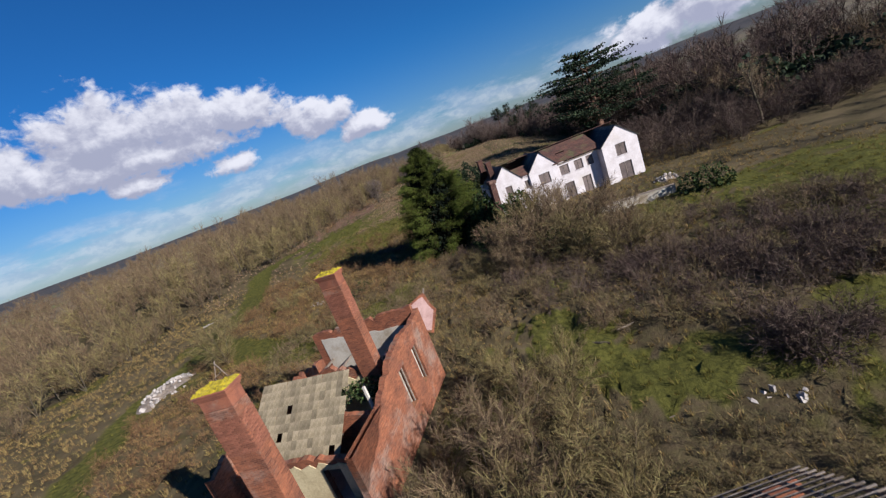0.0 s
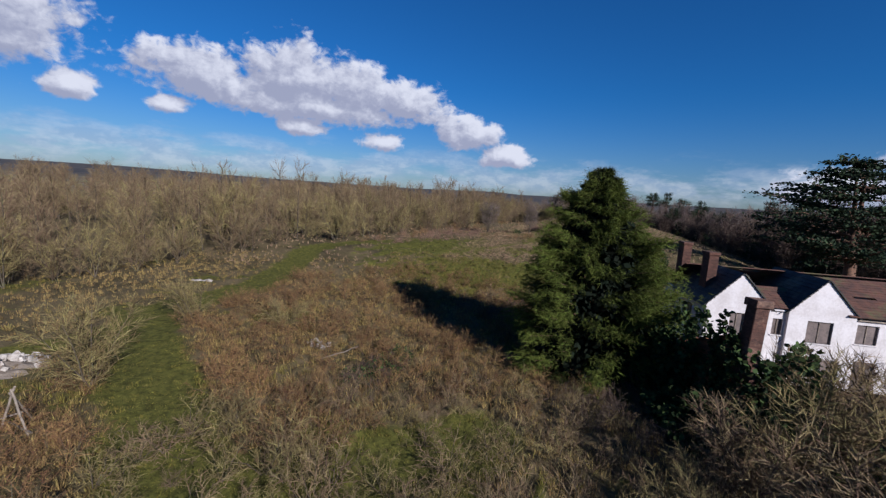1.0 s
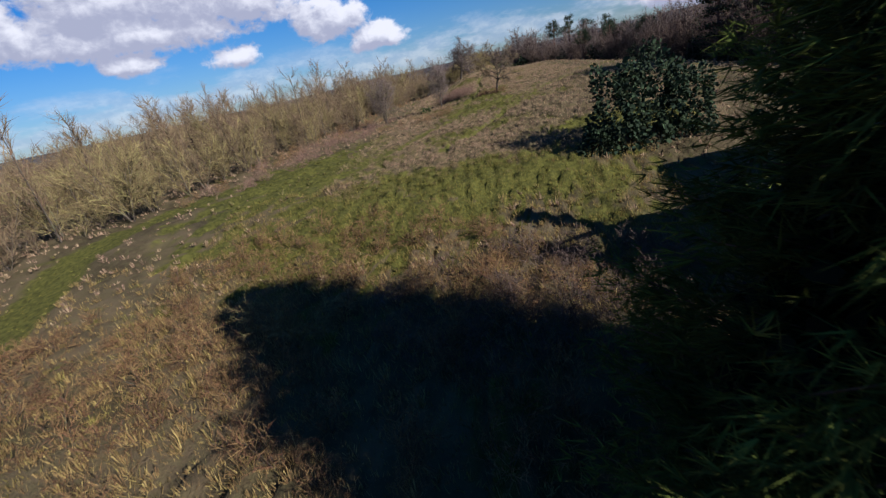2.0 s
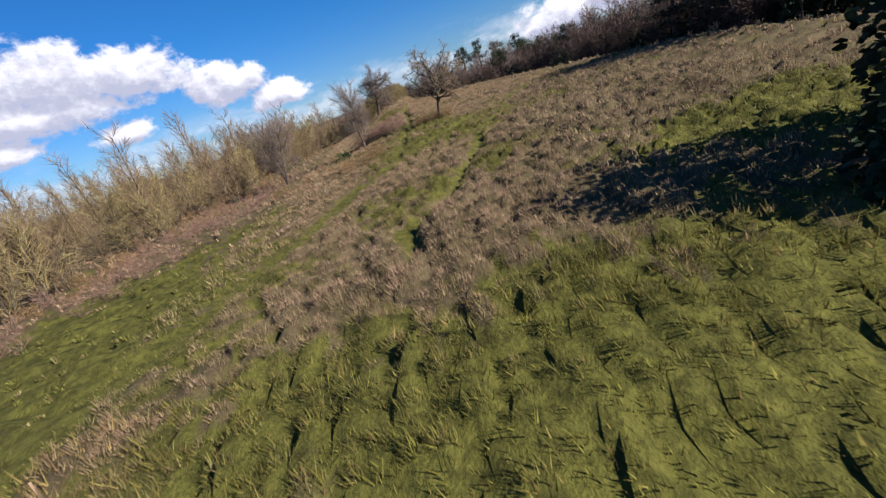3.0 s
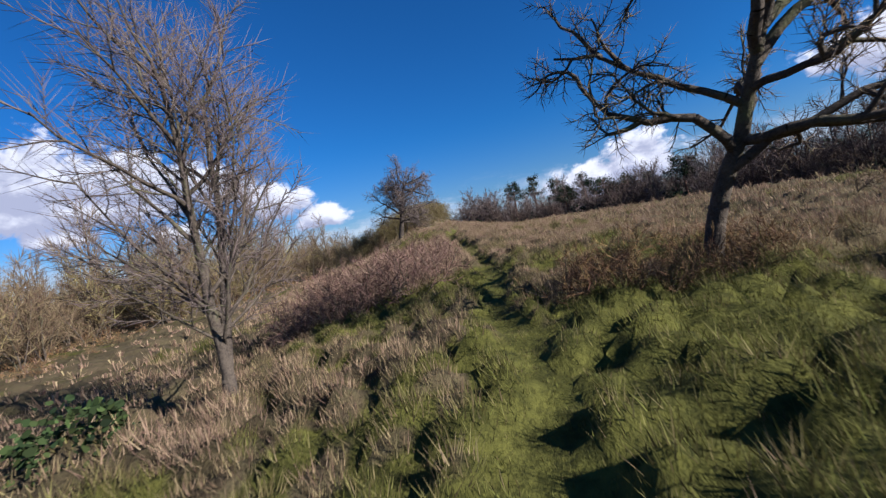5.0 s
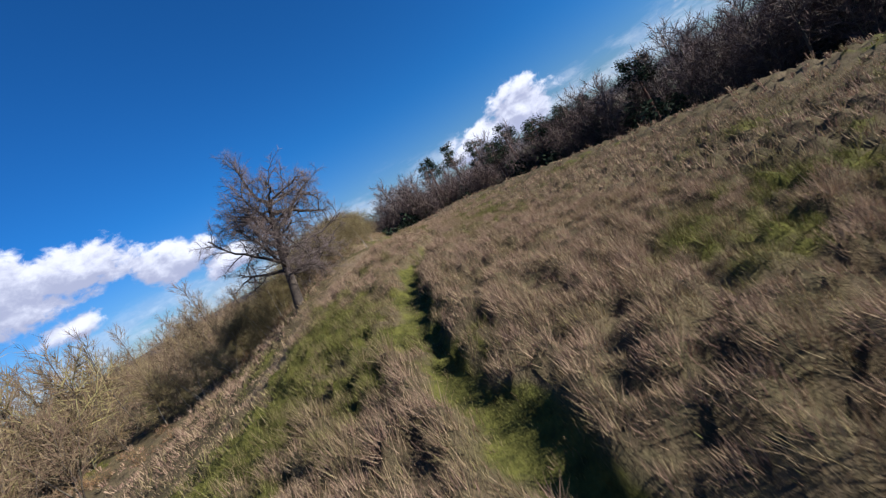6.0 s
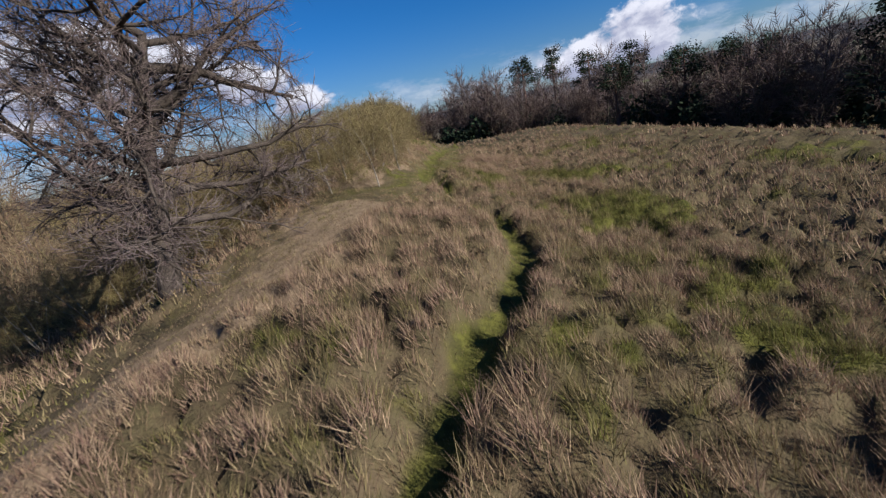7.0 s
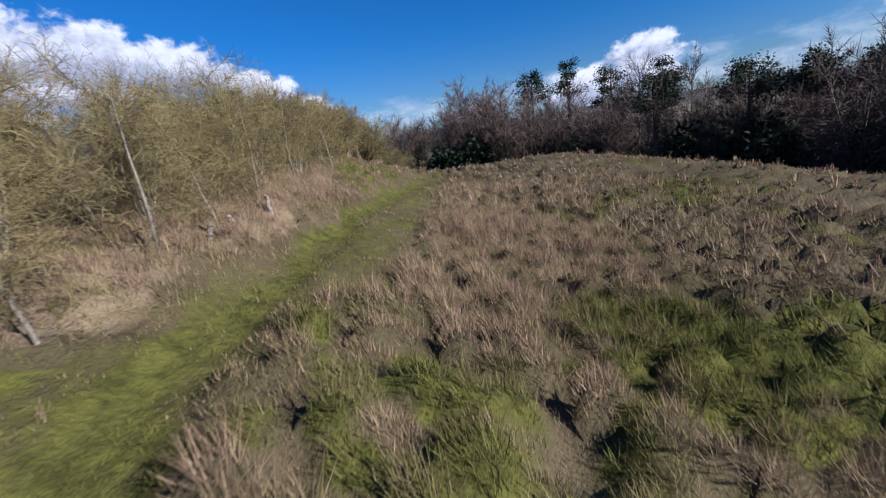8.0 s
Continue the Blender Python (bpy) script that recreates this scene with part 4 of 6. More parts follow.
def opening(house, hole, y, depth=0.14, boarded=True, axis="x", mullion=True):
    """Frame, sill and board of one opening."""
    a, b, c, d = hole

    def put(name, mat, x0, x1, y0, y1, z0, z1, parent, bevel=0.01):
        return block(name, mat, parent, *((x0, x1, y0, y1) if axis == "x" else (y0, y1, x0, x1)), z0, z1, bevel)
    w = put("window", BOARD if boarded else DARK_VOID, a, b, y + depth, y + depth + 0.04, c, d, house, 0)
    put("window_sill", RENDER_WHITE, a - 0.08, b + 0.08, y - 0.08, y + depth, c - 0.09, c, w)
    for s in (a, b - 0.07):
        put("frame", WOOD_GREY, s, s + 0.07, y + depth - 0.05, y + depth, c, d, w)
    put("frame", WOOD_GREY, a, b, y + depth - 0.05, y + depth, d - 0.07, d, w)
    if mullion:
        put("frame", WOOD_GREY, (a + b) / 2 - 0.03, (a + b) / 2 + 0.03, y + depth - 0.05, y + depth, c, d - 0.07, w)


def roof_slope(name, mat, parent, p, q, up, down_len, thick=0.12, seed=1, missing=0.0):
    """A tiled slope from the ridge p-q down along the vector up (unit, pointing down the slope), courses overlapping."""
    p, q, d = Vector(p), Vector(q), Vector(up)
    along = q - p
    n = max(2, int(down_len / 0.3))
    rng = random.Random(seed)
    normal = along.normalized().cross(d).normalized()
    if normal.z < 0:
        normal = -normal
    bm = bmesh.new()
    for i in range(n):
        a, b = d * (down_len * i / n), d * (down_len * (i + 1) / n + 0.06)
        lift = normal * (thick + 0.012)
        m = max(1, int(along.length / 1.4))
        for j in range(m):
            if rng.random() < missing:
                continue
            s, e = along * (j / m), along * ((j + 1) / m)
            o = normal * rng.uniform(-0.01, 0.012)
            vs = [bm.verts.new(v) for v in (p + s + a + normal * (thick - 0.02) + o, p + e + a + normal * (thick - 0.02) + o, p + e + b + lift + o, p + s + b + lift + o,
                                            p + s + a + o, p + e + a + o, p + e + b + o + normal * 0.06, p + s + b + o + normal * 0.06)]
            for f in ((0, 1, 2, 3), (7, 6, 5, 4), (0, 4, 5, 1), (1, 5, 6, 2), (2, 6, 7, 3), (3, 7, 4, 0)):
                bm.faces.new([vs[k] for k in f])
    ob = part(name, mat=mat, bm=bm, parent=parent)
    tagged(ob, kind="stuff")
    return ob


def gable_roof(house, x0, x1, apex, eave, y0, y1, mat, seed):
    """Two slopes over a gable that faces -y, with verge boards."""
    mid = (x0 + x1) / 2
    rise, half = apex - eave, (x1 - x0) / 2
    length = math.hypot(rise, half)
    for s in (-1, 1):
        d = (s * half / length, 0, -rise / length)
        roof_slope("roof_slope", mat, house, (mid, y0 - 0.12, apex), (mid, y1, apex), d, length + 0.25, 0.10, seed + s)


def white_house():
    h = thing("white_house", "derelict white rendered house with three gables and boarded windows", "house", HOUSE)
    eave, deep = 6.1, 8.0
    # west gabled bay, link, middle gable, long centre, east gable that stands forward
    wl = [(1.7, 2.7, 4.0, 5.6), (1.5, 2.9, 0.9, 2.6)]
    lk = [(4.75, 5.45, 4.2, 5.4)]
    wm = [(6.9, 8.6, 3.9, 5.5), (6.2, 7.0, 0.8, 2.6), (8.2, 9.4, 0.3, 2.7)]
    wc = [(10.3, 11.7, 4.1, 5.5), (12.6, 13.9, 4.1, 5.5), (14.5, 15.6, 4.1, 5.5), (10.5, 11.9, 0.3, 2.8), (13.2, 14.6, 0.3, 2.8)]
    we = [(18.4, 20.0, 4.0, 5.7), (18.3, 20.3, 0.0, 2.9)]
    wall_with_holes("wall", RENDER_WHITE, h, 0, 4.4, 0, 0.3, 0, eave, wl, (2.2, 8.5))
    wall_with_holes("wall", RENDER_WHITE, h, 4.4, 5.6, 0.25, 0.55, 0, eave, lk)
    wall_with_holes("wall", RENDER_WHITE, h, 5.6, 10.0, 0, 0.3, 0, eave, wm, (7.8, 8.5))
    wall_with_holes("wall", RENDER_WHITE, h, 10.0, 16.4, 0.25, 0.55, 0, eave - 0.2, wc)
    wall_with_holes("wall", RENDER_WHITE, h, 16.4, 22.0, -1.3, -1.0, 0, eave - 0.1, we, (19.2, 8.3))
    wall_with_holes("side_wall", RENDER_WHITE, h, 0.3, deep, 0.0, 0.3, 0, eave, [(2.2, 3.2, 4.0, 5.5), (5.4, 6.4, 4.0, 5.5), (2.0, 3.2, 0.9, 2.6), (5.4, 6.6, 0.9, 2.6)], axis="y")
    wall_with_holes("side_wall", RENDER_WHITE, h, -1.0, deep, 21.7, 22.0, 0, eave - 0.1, [(1.5, 2.6, 4.0, 5.5), (4.5, 5.6, 4.0, 5.5)], axis="y")
    wall_with_holes("side_wall", RENDER_WHITE, h, -1.0, 0.25, 16.4, 16.7, 0, eave - 0.1, [], axis="y")
    wall_with_holes("back_wall", RENDER_WHITE, h, 0.3, 21.7, deep - 0.3, deep, 0, eave, [])
    for hole in wl + wm:
        opening(h, hole, 0.0)
    for hole in lk + wc:
        opening(h, hole, 0.25)
    for hole in we:
        opening(h, hole, -1.3)
    for hole in [(2.2, 3.2, 4.0, 5.5), (5.4, 6.4, 4.0, 5.5), (2.0, 3.2, 0.9, 2.6), (5.4, 6.6, 0.9, 2.6)]:
        opening(h, hole, 0.0, axis="y")
    # floor coloured near black so that the rooms read as unlit
    block("inner_floor", DARK_VOID, h, 0.3, 21.7, 0.6, deep - 0.3, 2.95, 3.1, 0)
    gable_roof(h, 0, 4.4, 8.5, eave, 0, 6.0, SLATE, 11)
    gable_roof(h, 5.6, 10.0, 8.5, eave, 0, 6.0, SLATE, 12)
    gable_roof(h, 16.4, 22.0, 8.3, eave - 0.1, -1.3, 6.0, SLATE, 13)
    # centre: tiled slope with a red patch, hipped towards the front
    s = Vector((0, -4.0, -2.1)).normalized()
    roof_slope("roof_slope", TILE, h, (9.4, 4.0, 8.2), (16.9, 4.0, 8.2), s, 4.6, 0.1, 14, 0.04)
    roof_slope("roof_slope", TILE, h, (0.0, 4.4, 8.4), (22.0, 4.4, 8.4), Vector((0, 4.0, -2.3)).normalized(), 4.4, 0.1, 15, 0.02)
    roof_slope("roof_slope", TILE, h, (3.2, 2.6, 7.3), (6.8, 2.6, 7.3), Vector((0, -2.4, -1.1)).normalized(), 2.7, 0.08, 16)
    block("gutter", RENDER_WHITE, h, 4.3, 5.7, 0.1, 0.24, eave - 0.12, eave - 0.02, 0.02)
    block("gutter", WOOD_GREY, h, 10.0, 16.4, 0.08, 0.24, eave - 0.3, eave - 0.2, 0.02)
    # long pale flat roof behind
    f = thing("rear_wing", "low rear wing with a long grey felt roof", "building", HOUSE @ pose(0, 0, 0))
    bm = bmesh.new()
    box(bm, 6.0, 17.0, deep + 0.05, deep + 6.5, 0, 6.2, 0.02)
    part("wall", bm, RENDER_WHITE, f)
    bm = bmesh.new()
    box(bm, 5.6, 17.4, deep + 0.02, deep + 6.9, 6.2, 6.4, 0.03)
    part("roof", bm, LEAD, f)
    for i in range(3):
        block("loose_sheet", LEAD, f, 7 + i * 2.6, 9 + i * 2.6, deep + 1.0 + 0.5 * i, deep + 2.2 + 0.5 * i, 6.43, 6.47, 0.01)
    for x, y, t in ((0.85, 7.0, 10.1), (0.95, 2.5, 9.8)):
        c = thing("house_chimney", "dark brick chimney stack on the white house's roof", "chimney", HOUSE @ pose(x, y, 5.6), "house chimneys")
        block("shaft", BRICK_SHADED, c, -0.35, 0.35, -0.55, 0.55, 0, t - 5.9, 0.02)
        block("cap", BRICK_SHADED, c, -0.42, 0.42, -0.62, 0.62, t - 5.9, t - 5.68, 0.02)
    bush_stack()


def bush_stack():
    c = thing("garden_chimney", "lone dark brick chimney of a fallen outbuilding", "chimney", pose(0.5, 55.9, -1.9, 0, 2, 20))
    # shaft and cap take the brick with shade in its colour
    block("shaft", BRICK_SHADED, c, -0.36, 0.36, -0.36, 0.36, 0, 7.9, 0.03)
    block("cap", BRICK_SHADED, c, -0.45, 0.45, -0.45, 0.45, 7.9, 8.3, 0.03)
    r = thing("garden_wall", "ivy-grown brick wall falling away from a lone chimney", "wall", pose(0.6, 56.4, -1.9, 0, 0, 25))
    broken_wall("wall_body", BRICK_WALL, r, "y", 0.0, 8.0, -0.2, 0.15, 0, lambda v: 6.4 - 0.42 * v, 31, 0.2)


white_house()


# ---- the barn with bare battens ----
def barn():
    b = thing("slate_barn", "low barn with a slate roof stripped to its battens", "barn", pose(-2.8, 9.8, -2.6, 0, 0, 7))
    for y in (-4.0, 3.7):
        block("wall", BRICK_WALL, b, -1.0, 8.0, y, y + 0.3, 0, 4.6, 0.02)
    prism("gable_wall", BRICK_WALL, pose_parent(b, -1.0), [(-4.0, 0), (4.0, 0), (4.0, 4.6), (0, 7.4), (-4.0, 4.6)], 0, 0.3)
    d = Vector((0, 4.2, -2.9)).normalized()
    roof_slope("roof_slope", SLATE, b, (-1.2, 0, 7.5), (2.6, 0, 7.5), d, 5.2, 0.06, 3, 0.05)
    roof_slope("roof_slope", SLATE, b, (-1.2, 0, 7.5), (8.2, 0, 7.5), Vector((0, -4.2, -2.9)).normalized(), 5.2, 0.06, 4, 0.05)
    # near-black sheet added for the shade under the battens; no real floor
    block("shade_sheet", DARK_VOID, b, -0.9, 7.9, -3.6, 3.6, 2.4, 2.5, 0, "near-black sheet standing in for the shade inside the barn")
    for i in range(17):
        p = Vector((0, 0, 7.5)) + d * (0.15 + i * 0.3)
        block("batten", WOOD_GREY, b, 2.6, 8.3, p.y - 0.02, p.y + 0.02, p.z, p.z + 0.035, 0.005)
    for i in range(9):
        bm = bmesh.new()
        x = 2.7 + i * 0.68
        box(bm, x, x + 0.06, 0, 5.1, -0.1, 0, 0, 0, None, Matrix.Translation((0, 0, 7.48)) @ Matrix.Rotation(-math.atan2(2.9, 4.2), 4, "X"))
        part("rafter", bm, WOOD_GREY, b)


def pose_parent(b, x):
    """A turned holder for a gable wall across the barn."""
    g = new("gable")
    g.parent = b
    g.matrix_local = pose(x, 0, 0, 0, 0, 90)
    return g


barn()



# ---- trees ----
def bare_tree(name, label, x, y, plan, seed, mat=BARK, twig=TWIG, lean=(0, 0, 1), stems=1, spread=0.25, sides=(8, 5, 4), sink=0.15, group=""):
    rng = np.random.RandomState(seed)
    wv, wf, tv, tf = bare_arrays(rng, plan, lean, sides, stems, spread)
    t = thing(name, label, "tree", pose(x, y, float(ground_height(x, y)) - sink), group)
    shape("trunk", wv, wf, mat, t, smooth=True)
    shape("crown", tv, tf, twig, t, "fine bare twigs")
    return t


# length, radius, pieces, children, first child, spread, wobble, lift
OAK = [(7.9, 0.36, 11, 25, 0.33, 74, 0.05, 0.012), (4.9, 0.14, 8, 10, 0.2, 46, 0.17, 0.03), (1.9, 0.04, 4, 8, 0.15, 46, 0.22, 0.03), (0.9, 0.015, 2, 13, 0.1, 44, 0.25, 0.02), (0.5, 0.0075, 1, 0, 0, 0, 0.2, 0)]
DEAD = [(5.9, 0.21, 10, 11, 0.34, 48, 0.13, 0.03), (4.9, 0.105, 9, 7, 0.25, 46, 0.22, 0.05), (1.7, 0.05, 6, 8, 0.2, 50, 0.30, 0.03), (0.75, 0.017, 3, 11, 0.1, 45, 0.35, 0.0), (0.4, 0.009, 1, 0, 0, 0, 0.3, 0)]
ASH = [(6.6, 0.13, 9, 22, 0.18, 47, 0.06, 0.025), (3.0, 0.042, 7, 11, 0.15, 42, 0.10, 0.07), (1.3, 0.014, 4, 15, 0.1, 38, 0.13, 0.06), (0.6, 0.0075, 1, 0, 0, 0, 0.15, 0)]
THIN = [(7.5, 0.07, 5, 20, 0.18, 34, 0.05, 0.03), (2.0, 0.026, 2, 16, 0.1, 34, 0.10, 0.10), (1.0, 0.017, 1, 0, 0, 0, 0.15, 0.05)]
HAZEL = [(4.0, 0.045, 4, 14, 0.12, 36, 0.08, 0.02), (1.6, 0.018, 1, 18, 0.1, 34, 0.12, 0.04), (0.75, 0.013, 1, 0, 0, 0, 0.15, 0.03)]
FARBUSH = [(3.4, 0.035, 2, 13, 0.02, 42, 0.1, 0.02), (1.5, 0.016, 1, 19, 0.1, 44, 0.14, 0.02), (0.8, 0.014, 1, 0, 0, 0, 0.15, 0.03)]
SHRUB = [(1.6, 0.022, 2, 7, 0.05, 48, 0.16, 0.0), (0.9, 0.012, 1, 11, 0.1, 45, 0.2, 0.0), (0.5, 0.014, 1, 0, 0, 0, 0.2, 0)]

bare_tree("dead_tree", "gnarled half-dead tree with twisted bare limbs in the field", -12.0, 136.9, DEAD, 7, lean=(-0.12, 0, 1))
bare_tree("oak_tree", "wide-crowned bare oak at the field's edge", -20.0, 183.8, OAK, 4, BARK_DARK, twig=TWIG_OAK, lean=(0.20, 0, 1))
bare_tree("ash_tree", "slender bare tree with upswept branches", -22.0, 136.8, ASH, 3, twig=TWIG_OAK, stems=2, spread=0.07, group="field edge trees")
bare_tree("ash_tree", "several-stemmed bare tree beside the hedge", -32.0, 134.2, ASH, 5, twig=TWIG_OAK, stems=3, spread=0.16, group="field edge trees")


def cypress():
    """A broad evergreen: trunk and layers of drooping sprays with an uneven outline."""
    rng = np.random.RandomState(2)
    x, y = -7.2, 62.8
    z0 = float(ground_height(x, y))
    t = thing("cypress_tree", "broad dark green cypress with lit feathery sprays", "tree", pose(x, y, z0))
    tall = 13.3 - z0
    v, f = tubes(np.array([[0, 0, 0], [0, 0, 4.0], [0.1, 0, 9]]), np.array([[0, 0, 4.0], [0.1, 0, 9], [0.1, 0.1, tall - 0.5]]), np.array([0.5, 0.4, 0.2]), np.array([0.4, 0.2, 0.04]), 9)
    shape("trunk", v, f, BARK_PINE, t, smooth=True)
    at, way, size = [], [], []
    limbs0, limbs1 = [], []
    for i in range(430):
        u = rng.uniform(0.02, 1) ** 0.9
        h = 0.5 + u * (tall - 0.8)
        a = rng.uniform(0, 6.283)
        lobes = 1 + 0.14 * math.sin(3 * a + 5 * u) + 0.13 * math.sin(7 * a - 11 * u) + rng.uniform(-0.16, 0.14)
        reach = 5.1 * (1 - u ** 2.2) ** 0.85 * min(1, 0.82 + 1.6 * u) * lobes + 0.2
        d = np.array([math.cos(a), math.sin(a), rng.uniform(0.1, 0.5)])
        p0 = np.array([0, 0, h - 0.3 * reach])
        p1 = p0 + d * reach
        limbs0.append(p0), limbs1.append(p1)
        n = int(26 + 18 * reach)
        s = rng.uniform(0.35, 1.0, n) ** 0.55
        pts = p0 + d * reach * s[:, None] + rng.normal(0, 0.12 + 0.035 * reach, (n, 3)) * [1, 1, 0.7]
        at.append(pts)
        way.append(d * [1, 1, 0.4] + rng.normal(0, 0.45, (n, 3)) + [0, 0, 0.25])
        size.append(rng.uniform(0.18, 0.40, n))
    at, way, size = np.concatenate(at), np.concatenate(way), np.concatenate(size)
    v, f = tubes(np.array(limbs0), np.array(limbs1), np.full(len(limbs0), 0.05), np.full(len(limbs0), 0.012), 3)
    shape("limb_frame", v, f, BARK_PINE, t)
    fan = np.repeat(at, 6, 0)
    ends = fan + (np.repeat(way / np.linalg.norm(way, axis=1)[:, None], 6, 0) + rng.normal(0, 0.38, fan.shape) - [0, 0, 0.25]) * (np.repeat(size, 6) * rng.uniform(0.8, 1.5, len(fan)))[:, None]
    v, f = slivers(rng, fan, ends, np.full(len(fan), 0.012))
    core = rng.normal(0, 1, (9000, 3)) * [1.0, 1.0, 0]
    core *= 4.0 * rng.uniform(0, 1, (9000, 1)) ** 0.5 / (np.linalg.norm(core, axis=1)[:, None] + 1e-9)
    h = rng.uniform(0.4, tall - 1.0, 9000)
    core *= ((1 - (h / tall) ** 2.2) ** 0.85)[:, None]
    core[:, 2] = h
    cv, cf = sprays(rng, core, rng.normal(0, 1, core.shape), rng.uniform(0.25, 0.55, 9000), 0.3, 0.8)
    # inner sprays all take the near-black end, as painted shade in the core
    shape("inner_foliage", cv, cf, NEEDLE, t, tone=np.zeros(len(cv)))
    # outer sprays brighten with radius: the crown's inner shade is painted by tone
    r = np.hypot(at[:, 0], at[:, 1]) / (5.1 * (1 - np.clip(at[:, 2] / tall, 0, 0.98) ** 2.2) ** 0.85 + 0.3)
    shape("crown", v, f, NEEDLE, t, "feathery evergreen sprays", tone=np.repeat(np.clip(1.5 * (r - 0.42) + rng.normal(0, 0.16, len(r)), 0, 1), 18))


cypress()


def tiered_conifer(name, label, x, y, top, reach, seed, tiers=9, first=0.3, mat=NEEDLE_DARK, flat=0.12, group="", limbs=9, dense=26, trunks=1, leaf=1.0):
    """Cedars and pines: a bare trunk and flat plates of needles on level limbs."""
    rng = np.random.RandomState(seed)
    z0 = float(ground_height(x, y))
    t = thing(name, label, "tree", pose(x, y, z0 - 0.1), group)
    tall = top - z0
    p0, p1, r0, r1, at, way, size = [], [], [], [], [], [], []
    for k in range(trunks):
        off = rng.normal(0, 0.35 if trunks > 1 else 0, 2)
        bend = rng.normal(0, 0.06 if trunks > 1 else 0.02, 2) * tall
        pts = np.array([[off[0] + bend[0] * u ** 1.5, off[1] + bend[1] * u ** 1.5, tall * u * 0.97] for u in np.linspace(0, 1, 8)])
        for i in range(7):
            p0.append(pts[i]), p1.append(pts[i + 1])
            r0.append((0.035 * tall) * (1 - i / 7.5)), r1.append((0.035 * tall) * (1 - (i + 1) / 7.5))
        for i in range(tiers):
            u = first + (0.98 - first) * (i + rng.uniform(0, 0.6)) / tiers
            c = pts[min(int(u * 7), 6)] * 1.0
            c[2] = u * tall
            for j in range(limbs):
                a = rng.uniform(0, 6.283)
                ln = reach * (1.0 - 0.55 * abs(u - first - 0.25)) * rng.uniform(0.45, 1.1) * (1.1 - 0.75 * max(0, u - 0.72) / 0.28)
                d = np.array([math.cos(a), math.sin(a), rng.uniform(-0.05, 0.25)])
                e = c + d * ln
                p0.append(c), p1.append(e), r0.append(0.012 * tall * (1 - u * 0.6)), r1.append(0.02)
                n = int(dense * ln / reach * rng.uniform(0.6, 1.2)) + 4
                s = rng.uniform(0.3, 1.03, n)
                q = c + d * ln * s[:, None] + rng.normal(0, 1, (n, 3)) * [0.13 * ln, 0.13 * ln, flat * 0.5]
                at.append(q)
                way.append(d * [1, 1, 0.1] + rng.normal(0, 0.7, (n, 3)) * [1, 1, 0.25])
                size.append(rng.uniform(0.10, 0.2, n) * reach * leaf)
    v, f = tubes(np.array(p0), np.array(p1), np.array(r0), np.array(r1), 6)
    shape("trunk", v, f, BARK_PINE, t, smooth=True)
    at, way, size = np.concatenate(at), np.concatenate(way), np.concatenate(size)
    v, f = sprays(rng, at, way, size, 0.15, 0.8)
    shape("crown", v, f, mat, t, "flat plates of dark needles", tone=np.repeat(np.clip(rng.normal(0.45, 0.25, len(at)), 0, 1), 6))
    return t


tiered_conifer("cedar_tree", "old dark cedar with flat tiers of needles behind the white house", 32.0, 115.0, 21.3, 11.5, 4, tiers=9, first=0.24, limbs=8, dense=230, trunks=2, flat=0.3, leaf=0.22)
tiered_conifer("cedar_tree", "dark conifer beside the old cedar", 43.0, 117.0, 15.5, 5.5, 41, tiers=7, first=0.2, limbs=8, dense=150, trunks=1, flat=0.4, leaf=0.32)
for k, (px, py, pt, pr) in enumerate(((23.9, 298, 19.6, 4.2), (30.1, 289, 19.2, 4.0), (36.7, 244.3, 11.0, 3.4), (37, 283, 16.5, 4.0), (44, 274, 15.5, 4.0), (45, 236, 9.6, 3.2), (41.4, 240, 10.2, 3.2), (27.7, 250.6, 11.0, 3.0), (40, 214, 10.5, 3.4), (12, 304, 14, 3.6), (44, 152, 16, 3.0), (47, 141, 15, 3.0))):
    tiered_conifer("pine_tree", "tall dark pine standing over the ridge wood", px, py, pt, 1.15 * pr, 60 + k, tiers=4, first=0.66, flat=1.1, group="ridge pines", limbs=9, dense=170, leaf=0.42)


for k, (px, py, pt, pr) in enumerate(((34, 158, 15.0, 4.2), (39, 152, 16.5, 4.6), (36, 146, 14.5, 4.2), (42, 141, 15.5, 4.4))):
    tiered_conifer("spruce_tree", "dense dark spruce at the ridge wood's edge", px, py, pt, pr, 90 + k, tiers=11, first=0.12, flat=0.6, group="ridge spruces", limbs=9, dense=80, leaf=0.45)


# ---- woods, hedges and scrub ----
def variants(plan, seed, count, sides=(4, 3, 3), stems=1, spread=0.2):
    out = []
    for i in range(count):
        rng = np.random.RandomState(seed + i)
        wv, wf, tv, tf = bare_arrays(rng, plan, (0, 0, 1), sides, stems, spread, True)
        out.append((wv, wf, tv, tf))
    return out


def wood(name, label, places, kinds, mat, twig, seed, category="wood"):
    """Many bare trees as one body of woodland: stems and twigs."""
    rng = np.random.RandomState(seed)
    places = np.asarray(places, float)
    pick = rng.randint(0, len(kinds), len(places))
    t = thing(name, label, category, None, kind="stuff")
    a, b = [], []
    for k, (wv, wf, tv, tf) in enumerate(kinds):
        rows = places[pick == k]
        if len(rows):
            a.append(stamp(wv, wf, rows))
            b.append(stamp(tv, tf, rows))
    v, f = joined(*a)
    ob = shape("trunk", v, f, mat, t)
    tagged(ob, kind="stuff")
    v, f = joined(*b)
    ob = shape("crown", v, f, twig, t)
    tagged(ob, kind="stuff")
    return t


